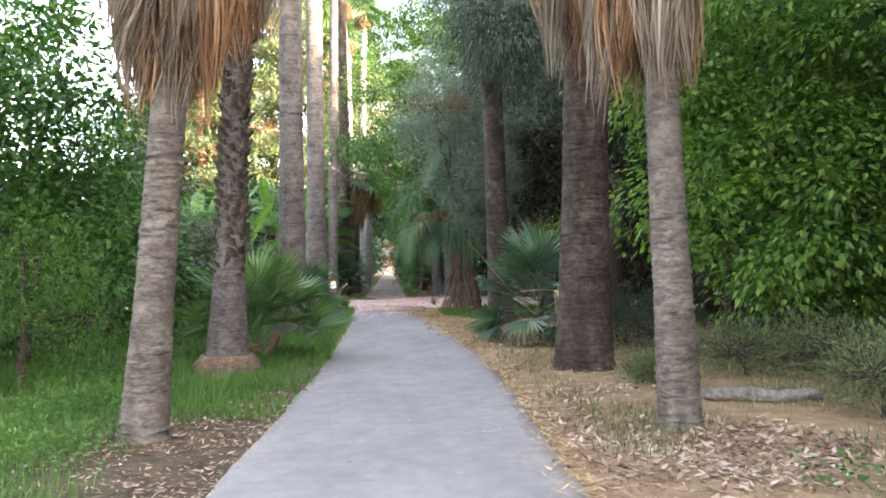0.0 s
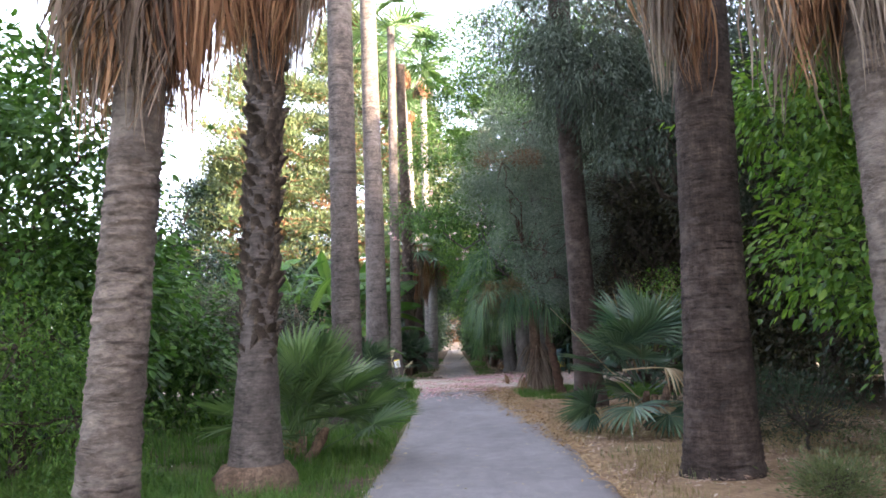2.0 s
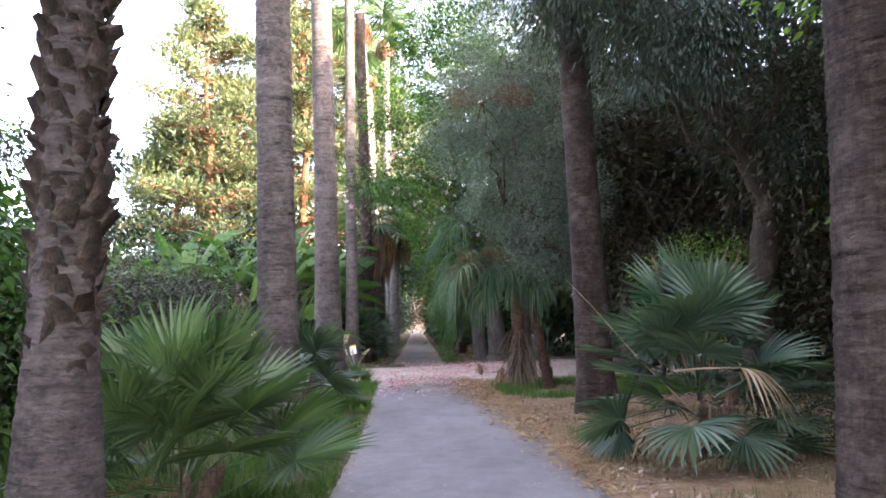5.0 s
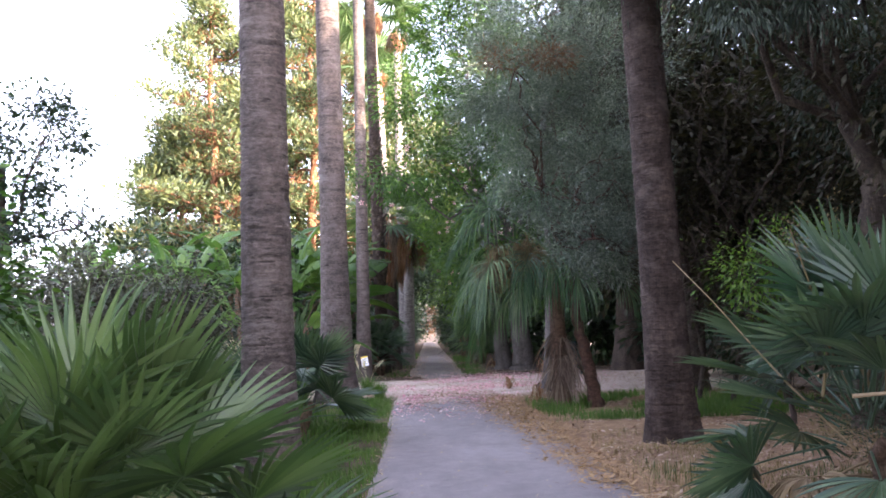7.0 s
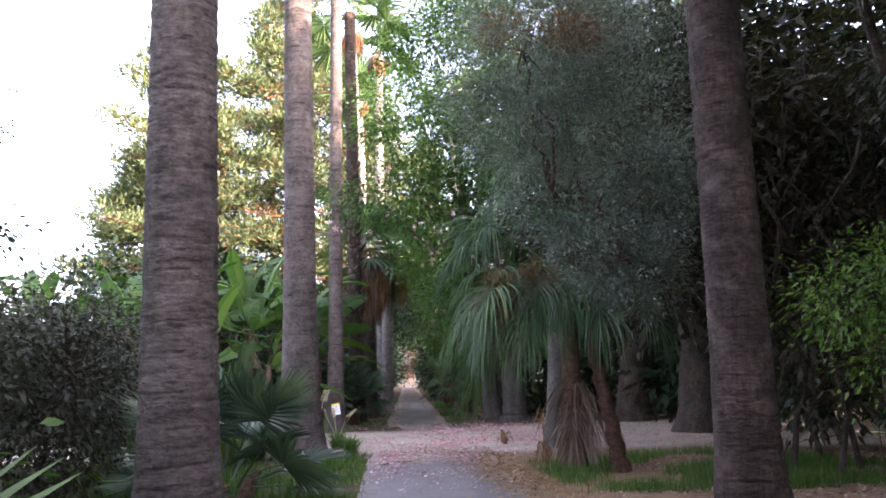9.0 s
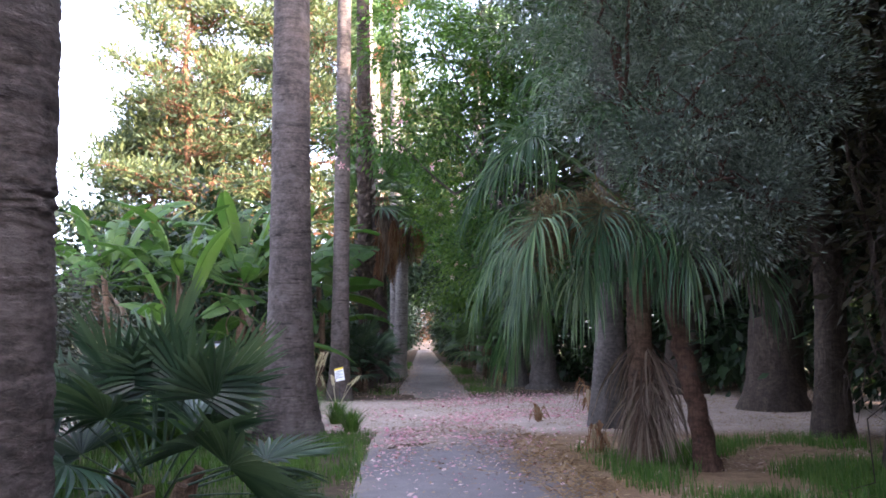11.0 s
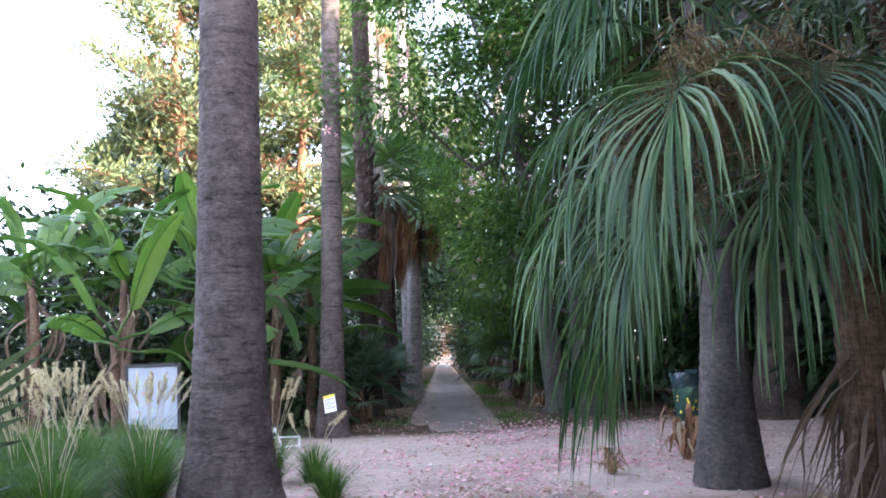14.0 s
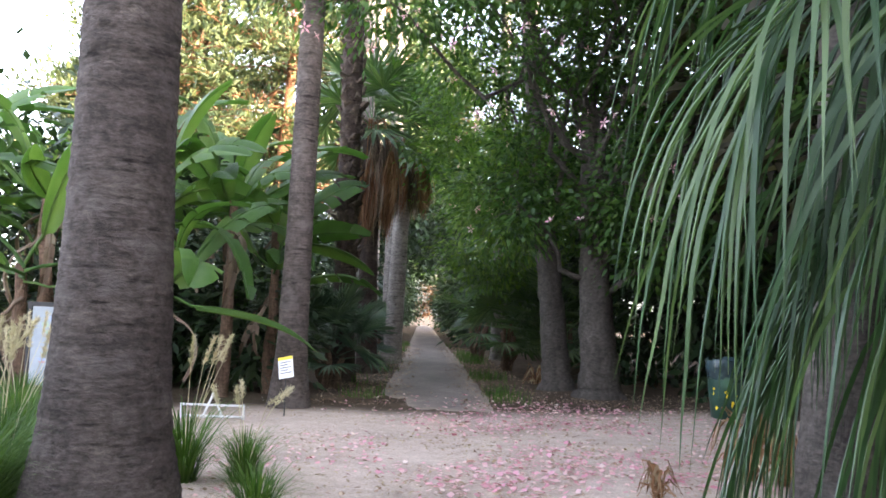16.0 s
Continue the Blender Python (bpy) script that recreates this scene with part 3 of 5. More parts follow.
def fan_mesh(name, radius, segs, arc, stalk, mat, droop=0.25, join=0.45, hang=0.0, fold=0.06, width=1.0, steps=8):
    """One fan leaf: a stalk along +x from the origin, and a pleated blade of split segments at its end."""
    g = Geo()
    sx = np.linspace(0, 1, 7)
    tube(g, np.stack([sx * stalk, sx * 0, 0.10 * stalk * np.sin(sx * np.pi * 0.5) - 0.0 * sx], -1), 0.013 - 0.006 * sx, 6)
    hub = np.array([stalk, 0, 0.10 * stalk])
    da = arc / segs
    rows = np.linspace(0.03, 1.0, steps + 1)
    for k in range(segs):
        a = -arc / 2 + (k + 0.5) * da
        ln = radius * (0.72 + 0.28 * np.cos(a * 0.55)) * (0.93 + 0.12 * rng.random())
        lift = fold * abs(np.sin(a)) * radius
        tip = rng.normal() * (0.05 + 0.12 * (hang > 0))
        own = droop * (0.6 + 0.9 * rng.random())
        hang_k = hang * rng.uniform(0.7, 1.35)
        pts = []
        for s in rows:
            half = ln * min(s, join) * np.tan(da / 2) * width
            if s > join:
                half *= max(0.04, 1 - ((s - join) / (1 - join)) ** 1.4)
            rho = ln * s
            ang = a + tip * max(0, s - join)
            z = lift * s - own * ln * s ** 2.2
            if hang:
                bendpt = max(0.0, s - join * 0.8)
                z -= hang_k * ln * bendpt ** 1.3
                rho -= 0.3 * hang_k * ln * bendpt ** 1.6
            mid = hub + np.array([rho * np.cos(ang), rho * np.sin(ang), z])
            across = np.array([-np.sin(ang), np.cos(ang), 0])
            pts += [mid - across * half + np.array([0, 0, half * 0.35]), mid + np.array([0, 0, -half * 0.35]), mid + across * half + np.array([0, 0, half * 0.35])]
        q = np.arange(steps)[:, None] * 3 + np.array([0, 1])[None]
        g.put(pts, np.stack([q, q + 1, q + 4, q + 3], -1))
    return g.mesh(name, mat, False)


def toward(at, azim, elev, roll=0.0, scale=1.0):
    """A pose whose +x axis points at azimuth and elevation (degrees)."""
    return Matrix.Translation(at) @ Euler((0, 0, radians(azim))).to_matrix().to_4x4() @ Euler((0, radians(-elev), 0)).to_matrix().to_4x4() @ Euler((radians(roll), 0, 0)).to_matrix().to_4x4() @ Matrix.Scale(scale, 4)


FANS = [fan_mesh("leaf", 0.72, 25, radians(228), 0.75, M["fan_blue"], 0.06 + 0.07 * i, 0.58, fold=0.16, steps=6) for i in range(4)]
FANS_BIG = [fan_mesh("leaf", 0.85, 27, radians(240), 0.9, M["fan_light"], 0.08 + 0.07 * i, 0.52, fold=0.14, steps=6) for i in range(4)]
FANS_FAR = [fan_mesh("leaf", 0.85, 16, radians(250), 0.9, M["fan_light"], 0.12 + 0.08 * i, 0.5, steps=3) for i in range(3)]
FANS_DEAD = [fan_mesh("dead_leaf", 0.55, 18, radians(170), 0.5, M["dead_pale"], 0.5, 0.4, 0.5) for i in range(2)]


def fan_shrub(at, count, meshes, label, heights=(0.1, 0.9), elev=(10, 80), size=(0.8, 1.1), dead=0, azims=None, group=""):
    t = thing("fan_palm_shrub", at, label, "palm shrub", group)
    for k in range(5):
        g = Geo()
        a = rng.random() * 6.3
        tube(g, bend((0.12 * np.cos(a), 0.12 * np.sin(a), -0.05), (0.35 * np.cos(a), 0.35 * np.sin(a), heights[1] * (0.5 + 0.4 * rng.random())), 5, 0.05), [0.07, 0.07, 0.065, 0.06, 0.05], 8, 0.08)
        g.build("stem", M["root"], t, "fibrous brown stem")
    for k in range(count):
        az = rng.uniform(*azims) if azims else k * 137.5 + rng.normal() * 12
        s = (k + 0.5) / count
        el = elev[0] + (elev[1] - elev[0]) * s + rng.normal() * 7
        z = heights[0] + (heights[1] - heights[0]) * (0.35 + 0.65 * s) + rng.normal() * 0.05
        o = 0.22 * (1 - s) + 0.05
        reach = (0.62 + 0.75) * size[1] * np.cos(radians(el)) + o
        tip_x, tip_y = at[0] + reach * np.cos(radians(az)), at[1] + reach * np.sin(radians(az))
        if z + reach * np.tan(radians(el)) > -1 and abs(tip_x - path_mid(tip_y)) < 0.75:
            az += 180
        m = toward((o * np.cos(radians(az)), o * np.sin(radians(az)), z), az, el, rng.normal() * 26, rng.uniform(*size))
        put_part("leaf", meshes[k % len(meshes)], t, "", m)
    for k in range(dead):
        az = rng.random() * 360
        put_part("dead_leaf", FANS_DEAD[k % 2], t, "pale tan dried fan leaf", toward((0, 0, heights[0] + 0.45 * rng.random()), az, -5 - 25 * rng.random(), rng.normal() * 30, 0.9))
    return t


def palm_crown(parent, at, count, meshes, scale=1.4, elev=(-35, 75)):
    at = np.array(at, float) - np.array(parent.location)
    for k in range(count):
        s = (k + 0.5) / count
        put_part("leaf", meshes[k % len(meshes)], parent, "", toward(at + np.array([0, 0, 0.3 * s]), k * 137.5 + rng.normal() * 8, elev[0] + (elev[1] - elev[0]) * s, rng.normal() * 15, scale * rng.uniform(0.9, 1.1)))


def tall_palm(base, top, profile, mat, label, ring=0.09, depth=0.010, skirt=None, crown=18, scale=1.7, group="", lump=0.03, trunk_label=""):
    t = thing("palm_tree", base, label, "palm tree", group)
    palm_trunk(base, top, profile, mat, t, ring=ring, depth=depth, lump=lump, label=trunk_label)
    if skirt:
        thatch((top[0] + (-.22 if top[0] < 0 else 0) * (top[1] < 8), top[1], top[2] + 0.15), *skirt[:3], t, M["dead"], *skirt[3:])
    if crown:
        palm_crown(t, top, crown, FANS_FAR, scale)
    return t


# the two short skirted palms that flank the path
pl = tall_palm((-2.60, 7.2, 0), (-2.15, 7.2, 5.6), [(0, .235), (.12, .215), (.4, .195), (1.2, .17), (2.6, .15), (6, .14)], M["bark_tan"],
               "slender fan palm with tan ringed trunk and brown dead-leaf skirt", 0.060, 0.022, (2.9, 0.46, 4200, 28), 14, 1.3, "skirted palms by the path", 0.05)
pr = tall_palm((2.14, 7.34, 0), (1.93, 7.34, 5.6), [(0, .215), (.15, .195), (.5, .185), (1.5, .165), (2.6, .15), (4, .14)], M["bark_tan"],
               "slender fan palm with grey-tan ringed trunk and orange-brown dead skirt", 0.056, 0.020, (2.75, 0.46, 4200, 28), 14, 1.3, "skirted palms by the path", 0.05)

# the palm with cut leaf bases and a root mound
ROUGH = (-2.90, 11.2, 0)
rp = thing("palm_tree", ROUGH, "fan palm with rough cut leaf bases and swollen root mound", "palm tree")
palm_trunk(ROUGH, (-2.60, 11.2, 7.2), [(0, .33), (.3, .30), (.8, .25), (1.25, .22), (1.6, .19), (2.2, .155), (7.2, .145)], M["bark_grey"], rp, depth=0.008)
g = Geo()
zs = np.linspace(-0.05, 0.30, 9)
tube(g, np.stack([zs * 0, zs * 0, zs], -1), [.50, .49, .47, .45, .44, .42, .40, .38, .34], 26, 0.035)
g.build("root_mound", M["root"], rp, "brown mound of fibrous roots", True)
thatch((-2.60, 11.2, 7.1), 2.6, 0.48, 3200, rp, M["dead"], 22)
palm_crown(rp, (-2.60, 11.2, 7.2), 14, FANS_FAR, 1.4)


def boot_mesh():
    g = Geo()
    g.put([(0, -.075, -.05), (0, .075, -.05), (.015, .05, .06), (.015, -.05, .06), (.03, -.06, -.03), (.03, .06, -.03), (.085, .038, .10), (.085, -.038, .10)],
          [(4, 5, 6, 7), (0, 4, 7, 3), (1, 2, 6, 5), (3, 7, 6, 2), (0, 1, 5, 4)])
    return g.mesh("leaf_base", M["boot"])


BOOT = boot_mesh()


def add_boots(parent, foot, top, z0, z1, r, count, scale=1.0):
    for k in range(count):
        s = k / count
        z = z0 + (z1 - z0) * s
        a = k * 137.5 + rng.normal() * 5
        ax = np.array(foot[:2]) + (np.array(top[:2]) - np.array(foot[:2])) * z / top[2] - np.array(foot[:2])
        rr = r + 0.004 * rng.normal()
        m = toward((ax[0] + rr * np.cos(radians(a)), ax[1] + rr * np.sin(radians(a)), z), a, rng.normal() * 14, rng.normal() * 24, scale * rng.uniform(0.6, 1.25))
        put_part("leaf_base", BOOT, parent, "", m)


add_boots(rp, ROUGH, (-2.60, 11.2, 7.2), 1.2, 5.0, 0.146, 300, 1.0)

# the stout dark palm on the right, with hanging dead fronds high on its side
bp = tall_palm((2.03, 11.6, 0), (2.35, 11.6, 15), [(0, .46), (.2, .42), (.6, .385), (1.2, .36), (2.5, .325), (5, .30), (15, .25)], M["bark_dark"],
               "stout dark palm with ridged fibrous bark", 0.10, 0.014, None, 8, 1.7, "", 0.03)
thatch((1.95, 11.3, 6.5), 2.4, 0.48, 1000, bp, M["dead"], 6, sector=(2.2, 4.6))

tall_palm((-3.30, 18.5, 0), (-3.20, 18.5, 16), [(0, .40), (.3, .36), (.9, .31), (2, .285), (4, .265), (7, .255), (16, .2)], M["bark_grey"],
          "tall grey palm with ring scars and tan patches on its trunk", 0.11, 0.016, None, 8, 1.7, "tall palms along the path")
tall_palm((-4.20, 28.2, 0), (-4.20, 28.3, 16), [(0, .60), (.25, .52), (.7, .43), (1.3, .38), (2.2, .34), (4, .31), (7, .29), (16, .24)], M["bark_grey"],
          "tall grey-brown palm with flared base and ring scars", 0.10, 0.013, None, 8, 1.7, "tall palms along the path")
tall_palm((-4.62, 35.6, 0), (-4.40, 35.8, 15), [(0, .36), (.25, .32), (.6, .27), (1.2, .235), (3, .205), (6, .19), (15, .16)], M["bark_grey"],
          "slender smooth grey palm leaning slightly", 0.14, 0.004, None, 8, 1.5, "tall palms along the path")
tall_palm((1.50, 19.9, 0), (1.05, 18.2, 15), [(0, .40), (.3, .345), (.8, .295), (1.6, .27), (3, .25), (6, .23), (15, .19)], M["bark_dark"],
          "tall dark grey palm leaning over the path edge", 0.13, 0.014, None, 8, 1.7, "tall palms along the path")


# ---- trees ----
def tree(name, base, stem, blobs, n, leaf, mat, bark, label, category="tree", per=14, spread=0.16, droop=0.25, limbs=True, shell=0.5, group="", twigs=30, fold=0.0):
    """A tree: stem is a list of (x, y, z, radius); limbs reach from it into each blob of the crown."""
    t = thing(name, base, label, category, group)
    o = np.array(base, float)
    pts = np.array([p[:3] for p in stem], float) - o
    s = np.linspace(0, 1, len(stem))
    f = np.linspace(0, 1, max(14, len(stem) * 6))
    line = np.stack([np.interp(f, s, pts[:, i]) for i in range(3)], -1)
    line[1:-1] += rng.normal(size=(len(f) - 2, 3)) * 0.012
    rad = np.interp(f, s, [p[3] for p in stem])
    rad[0:3] *= [1.35, 1.15, 1.05]
    line[0, 2] -= 0.06
    g = Geo()
    tube(g, line, rad, 16, 0.035)
    g.build("trunk", bark, t, smooth=True)
    b = np.array(blobs, float)
    b[:, :3] -= o
    pos, way, face = clumps(b, n, int(per * 1.5), spread * 1.12, shell)
    way = way + np.array([0, 0, -droop])
    g = Geo()
    leaves(g, pos, way, leaf[0] * (0.45 + 0.9 * rng.random(len(pos))), leaf[1] * (0.55 + 0.75 * rng.random(len(pos))), 0.1, face, fold)
    g.build("crown", mat, t)
    if limbs:
        g = Geo()
        top = line[-1]
        for q in b:
            k = int(len(line) * (0.55 + 0.4 * rng.random()))
            end = q[:3] + rng.normal(size=3) * 0.1
            tube(g, bend(line[k], end, 7, 0.06), np.linspace(min(rad[k] * 0.5, 0.07), 0.016, 7), 7, 0.03)
            for c in range(twigs // len(b) + 1):
                d = unit(rng.normal(size=3)) * q[3:] * 0.85
                tube(g, bend(end, q[:3] + d, 4, 0.08), [0.016, 0.011, 0.008, 0.004], 4)
        tagged(g.build("branch_frame", bark, t), kind="stuff")
    return t


def wood(name, blobs, n, leaf, mat, label, per=20, spread=0.35, category="woods", shell=0.5):
    pos, way, face = clumps(blobs, n, per, spread, shell)
    keep = pos[:, 2] > 0.05
    pos, way, face = pos[keep], way[keep], face[keep]
    g = Geo()
    leaves(g, pos, way + np.array([0, 0, -0.3]), leaf[0] * (0.6 + 0.8 * rng.random(len(pos))), leaf[1] * (0.7 + 0.6 * rng.random(len(pos))), 0.0, face)
    return tagged(g.build(name, mat), label, category, kind="stuff")


# large-leaved tree on the right
tree("broadleaf_tree", (5.0, 14.2, 0), [(5.0, 14.2, 0, .10), (5.0, 14.1, 1.4, .085), (4.9, 13.6, 3.2, .06)],
     [(4.0, 12.5, 2.5, .95, .9, .85), (5.2, 13.2, 3.5, 1.3, 1.2, 1.0), (4.0, 13.2, 4.4, 1.0, 1.0, .8), (5.6, 11.4, 2.2, 1.1, 1.0, .9), (5.9, 12.6, 1.0, 1.1, 1.1, 0.7), (6.6, 11.5, 4.5, 1.5, 1.3, 1.1), (5.0, 12.0, 5.6, 1.3, 1.2, .8), (4.7, 11.9, 1.5, .8, .8, .6), (5.0, 11.8, 3.4, .8, .8, .6), (6.4, 11.2, 3.0, 1.0, .9, .6)],
     30000, (.125, .066), M["leaf_bright"], M["bark_wood"], "broadleaf tree with large glossy bright green leaves", per=75, spread=0.25, droop=0.45, shell=0.6, fold=0.16)

# dark wood on the right: closes that side; unseen trees behind the start are added to hold off the low sun
for k, (x, y, h, w, low, r) in enumerate([(*q, 1, 1.0) if len(q) == 4 else q for q in [(4.5, 31.6, 12, 2.6, 0, 2.3), (3.9, 36.2, 11, 2.2, 0, 2.0), (3.7, 27.2, 12, 2.3, 0, 1.0), (7.5, 15.5, 11, 2.6), (8.5, 8.5, 11, 3.0), (6.6, 20.5, 11, 2.7), (8, 26, 11, 2.9), (9.5, 1.5, 12, 3.2), (7.2, 31.5, 10, 2.6), (6.3, 37, 10, 2.7), (7.5, 43, 11, 3.0), (11, -6, 13, 3.6), (4.6, 45, 9, 2.2), (12, -14, 13, 3.8)]]):
    # the brown-leaved ones carry the wood's deep shade in their leaf colour
    tree("shade_tree", (x, y, 0), [(x, y, 0, .24 * r), (x + .1, y, 2.2, .2 * r), (x - .1, y + .2, 5, .15 * r), (x, y, h - 2.5, .08)],
         [(x, y, h * .72, w, w, h * .26), (x - w * .45, y - w * .3, h * .42, w * .7, w * .7, h * .2), (x + w * .4, y + w * .5, h * .42, w * .8, w * .8, h * .2), (x + w * .3, y - w * .4, h * .5, w * .8, w * .8, h * .22)] + [(x - w * .35, y + w * .4, h * .22, w * .6, w * .6, h * .16), (x - .3 * w, y - .5 * w, h * .14, w * .5, w * .5, h * .12)] * low,
         *((30000, (.15, .055)) if 15 < y < 21 else (12000, (.28, .14)) if 9 < y < 33 else (8000, (.37, .19))), M["leaf_shade_brown"] if (low == 0 or y == 20.5) else M["leaf_dark"], M["bark_wood"], "tall dense dark green shade tree in the wood", per=26, spread=0.34, twigs=12, group="shade trees of the wood")
# stretches behind the start, with an added low row, unseen, to block sun
wood("tree_belt", [(12.5, y, 5.4, 2.6, 3.4, 5.8) for y in np.arange(-22, 66, 5)] + [(16.5, y, 9.5, 3.2, 3.4, 4.0) for y in np.arange(-20, 66, 5)] + [(16.0, y, 3.2, 2.0, 3.2, 3.4) for y in np.arange(-22, 18, 4)], 64000, (1.0, .6), M["leaf_dark"], "belt of dense dark trees behind the wood, extended unseen to block the sun")

# crooked trunk with feathery grey-green boughs over the path's right side
tree("feathery_tree", (4.35, 20.4, 0), [(4.35, 20.4, 0, .30), (4.25, 20.35, 1.4, .26), (4.45, 20.3, 2.6, .22), (4.55, 20.3, 3.3, .19), (4.1, 20.1, 4.2, .15), (3.6, 19.8, 5.2, .12), (3.2, 19.5, 6.8, .08)],
     [(2.4, 18.6, 6.3, 1.7, 1.6, 0.9), (3.6, 19.6, 6.9, 2.2, 1.9, 1.2), (1.5, 18.8, 6.9, 1.3, 1.3, 0.8), (2.9, 17.6, 5.3, 0.9, 0.9, 0.7), (4.6, 18.0, 6.2, 1.6, 1.5, 1.2), (5.0, 20.5, 4.6, 1.3, 1.3, 0.9), (1.6, 17.7, 6.5, 1.2, 1.2, 0.9), (2.3, 18.3, 5.3, 0.9, 0.9, 0.7), (2.6, 19.5, 8.2, 2.2, 2, 1.2), (4.2, 17.2, 7.6, 1.6, 1.6, 1.2), (1.0, 18.3, 6.7, .9, .9, .7), (0.6, 18.6, 8.0, 1.2, 1.1, .9), (1.6, 18.2, 8.8, 1.5, 1.2, 1.0)],
     76000, (.12, .024), M["leaf_feather"], M["bark_wood"], "crooked dark tree with drooping feathery grey-green boughs", per=80, spread=0.2, droop=1.0)
g = Geo()
for k in range(420):
    p = np.array([4.2 + rng.uniform(-1.8, 2.2), 23.6 + rng.uniform(-1.2, 1.5), rng.uniform(0.9, 6.0)])
    tube(g, bend(p, p + np.array([rng.normal() * .5, rng.normal() * .4, -0.4 - .5 * rng.random()]), 4, 0.12), [.010, .008, .006, .003], 4)
for k in range(6):
    a = np.array([4.2 + rng.uniform(-1.4, 1.8), 23.8 + rng.uniform(-.8, 1.2), -0.05])
    tube(g, bend(a, a + np.array([rng.normal() * .8, rng.normal() * .5, 4.8]), 7, 0.06), np.linspace(.05, .015, 7), 6)
tagged(g.build("dry_thicket", M["bark_wood"]), "dark thicket of bare brown twigs under the trees", "thicket", kind="stuff")

# fills the dark under the trees; its leaf colour holds the shade
wood("shaded_thicket", [(4.6, 24.2, 3.4, 2.0, .9, 2.6), (3.2, 25.0, 5.2, 1.3, .9, 1.4), (6.0, 23.0, 2.0, 1.3, 1.2, 2.0), (5.2, 22.0, 5.6, 1.5, 1.2, 1.2)], 12000, (.20, .08), M["leaf_shade_brown"], "brownish foliage under the trees with shade put into its colour", 24, .25, "thicket")
tree("light_shrub", (3.45, 21.1, 0), [(3.45, 21.1, 0, .035), (3.4, 21.0, .9, .025), (3.3, 20.9, 1.8, .012)], [(3.1, 20.8, 2.2, .6, .6, .45), (3.7, 21.0, 1.6, .55, .6, .5), (3.9, 20.9, 2.5, .5, .5, .35)],
     4200, (.09, .04), M["leaf_bright"], M["bark_wood"], "yellowish-green shrub with light small leaves", "shrub", per=22, spread=0.15)

# small-leaved grey-green tree in the middle
tree("olive_tree", (1.17, 24.4, 0), [(1.17, 24.4, 0, .13), (1.10, 24.42, .6, .11), (0.98, 24.45, 1.3, .10), (0.86, 24.4, 2.1, .09), (0.72, 24.3, 2.9, .075), (0.4, 24.0, 3.8, .05), (0.25, 23.8, 4.6, .03)],
     [(x + .25, y + .55, z, a, b, c) for x, y, z, a, b, c in ((0.0, 23.2, 5.1, 1.2, 1.1, 1.0), (0.9, 23.8, 3.3, 0.85, 0.9, 0.8), (-0.3, 22.6, 5.9, 1.0, 1.1, 0.9), (0.85, 23.5, 5.2, 1.1, 1.1, 1.2), (0.25, 23.2, 7.0, 1.2, 1.2, 1.0), (1.5, 23.6, 4.0, 0.8, 0.9, 1.0), (1.25, 23.3, 2.75, 0.6, 0.6, 0.45), (1.5, 23.4, 6.4, 1.0, 1.0, 1.2), (0.1, 23.6, 4.1, .6, .7, .7), (0.45, 23.3, 3.25, .4, .45, .5), (.75, 22.65, 3.0, .7, .55, .55), (1.3, 22.8, 2.85, .6, .55, .55), (.55, 22.8, 3.6, .55, .55, .45), (1.4, 22.6, 3.8, .7, .6, .6), (.95, 22.5, 4.3, .7, .6, .5))],
     110000, (.076, .018), M["leaf_olive"], M["bark_red"], "small tree with fine silvery grey-green leaves and reddish trunk", per=190, spread=0.155, droop=-0.2, twigs=80, shell=0.74)
wood("dry_twig_cluster", [(0.50, 22.2, 5.82, .30, .3, .13), (-0.35, 22.0, 5.82, .36, .3, .13)], 1800, (.10, .014), M["leaf_rust"], "rust-brown dried twig cluster in the crown", 30, 0.10, "dead twigs")

# pink-flowering trees at the cross walk
sa = tree("silk_floss_tree", (0.66, 38.7, 0), [(0.66, 38.7, 0, .42), (0.64, 38.7, .5, .37), (0.58, 38.7, 1.5, .32), (0.5, 38.7, 3, .27), (0.4, 38.6, 5.5, .18)],
          [(0.6, 38.2, 4.6, 1.9, 1.6, 1.4), (1.7, 37.2, 3.3, 1.4, 1.3, 1.2), (-1.0, 38.2, 3.7, 0.9, 1.0, 0.9), (-1.1, 37.8, 6.6, 1.7, 1.5, 1.4), (-3.3, 35.4, 6.7, 1.5, 1.2, .65), (-2.0, 36.6, 7.4, 1.4, 1.2, .8), (1.2, 37.5, 7.0, 2.0, 1.8, 1.5), (2.8, 37.0, 5.0, 1.5, 1.5, 1.6), (-2.4, 36.5, 9.4, 1.6, 1.5, 1.5), (-1.0, 37.6, 11.2, 2.0, 2.0, 1.7), (0.8, 38, 9.4, 2.0, 2.0, 1.8), (1.2, 36.4, 12.3, 2.3, 1.8, 1.7), (3.0, 36.2, 10.4, 1.9, 1.8, 2.0), (-0.4, 36.6, 13.8, 1.9, 1.8, 1.5), (2.4, 36.2, 14.4, 2.3, 1.9, 1.6), (-1.6, 37, 12.2, 1.2, 1.2, .9), (4.4, 35.6, 13.0, 2.0, 1.8, 2.4), (2.7, 35.4, 7.8, 1.5, 1.3, 1.6), (3.5, 34.2, 5.8, 1.3, 1.2, 1.3), (0.4, 35.6, 8.0, 1.6, 1.2, 1.5), (1.7, 35.0, 9.3, 1.5, 1.2, 1.4)],
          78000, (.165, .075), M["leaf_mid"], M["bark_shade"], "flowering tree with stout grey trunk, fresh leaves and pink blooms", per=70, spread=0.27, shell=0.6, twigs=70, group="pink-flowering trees")
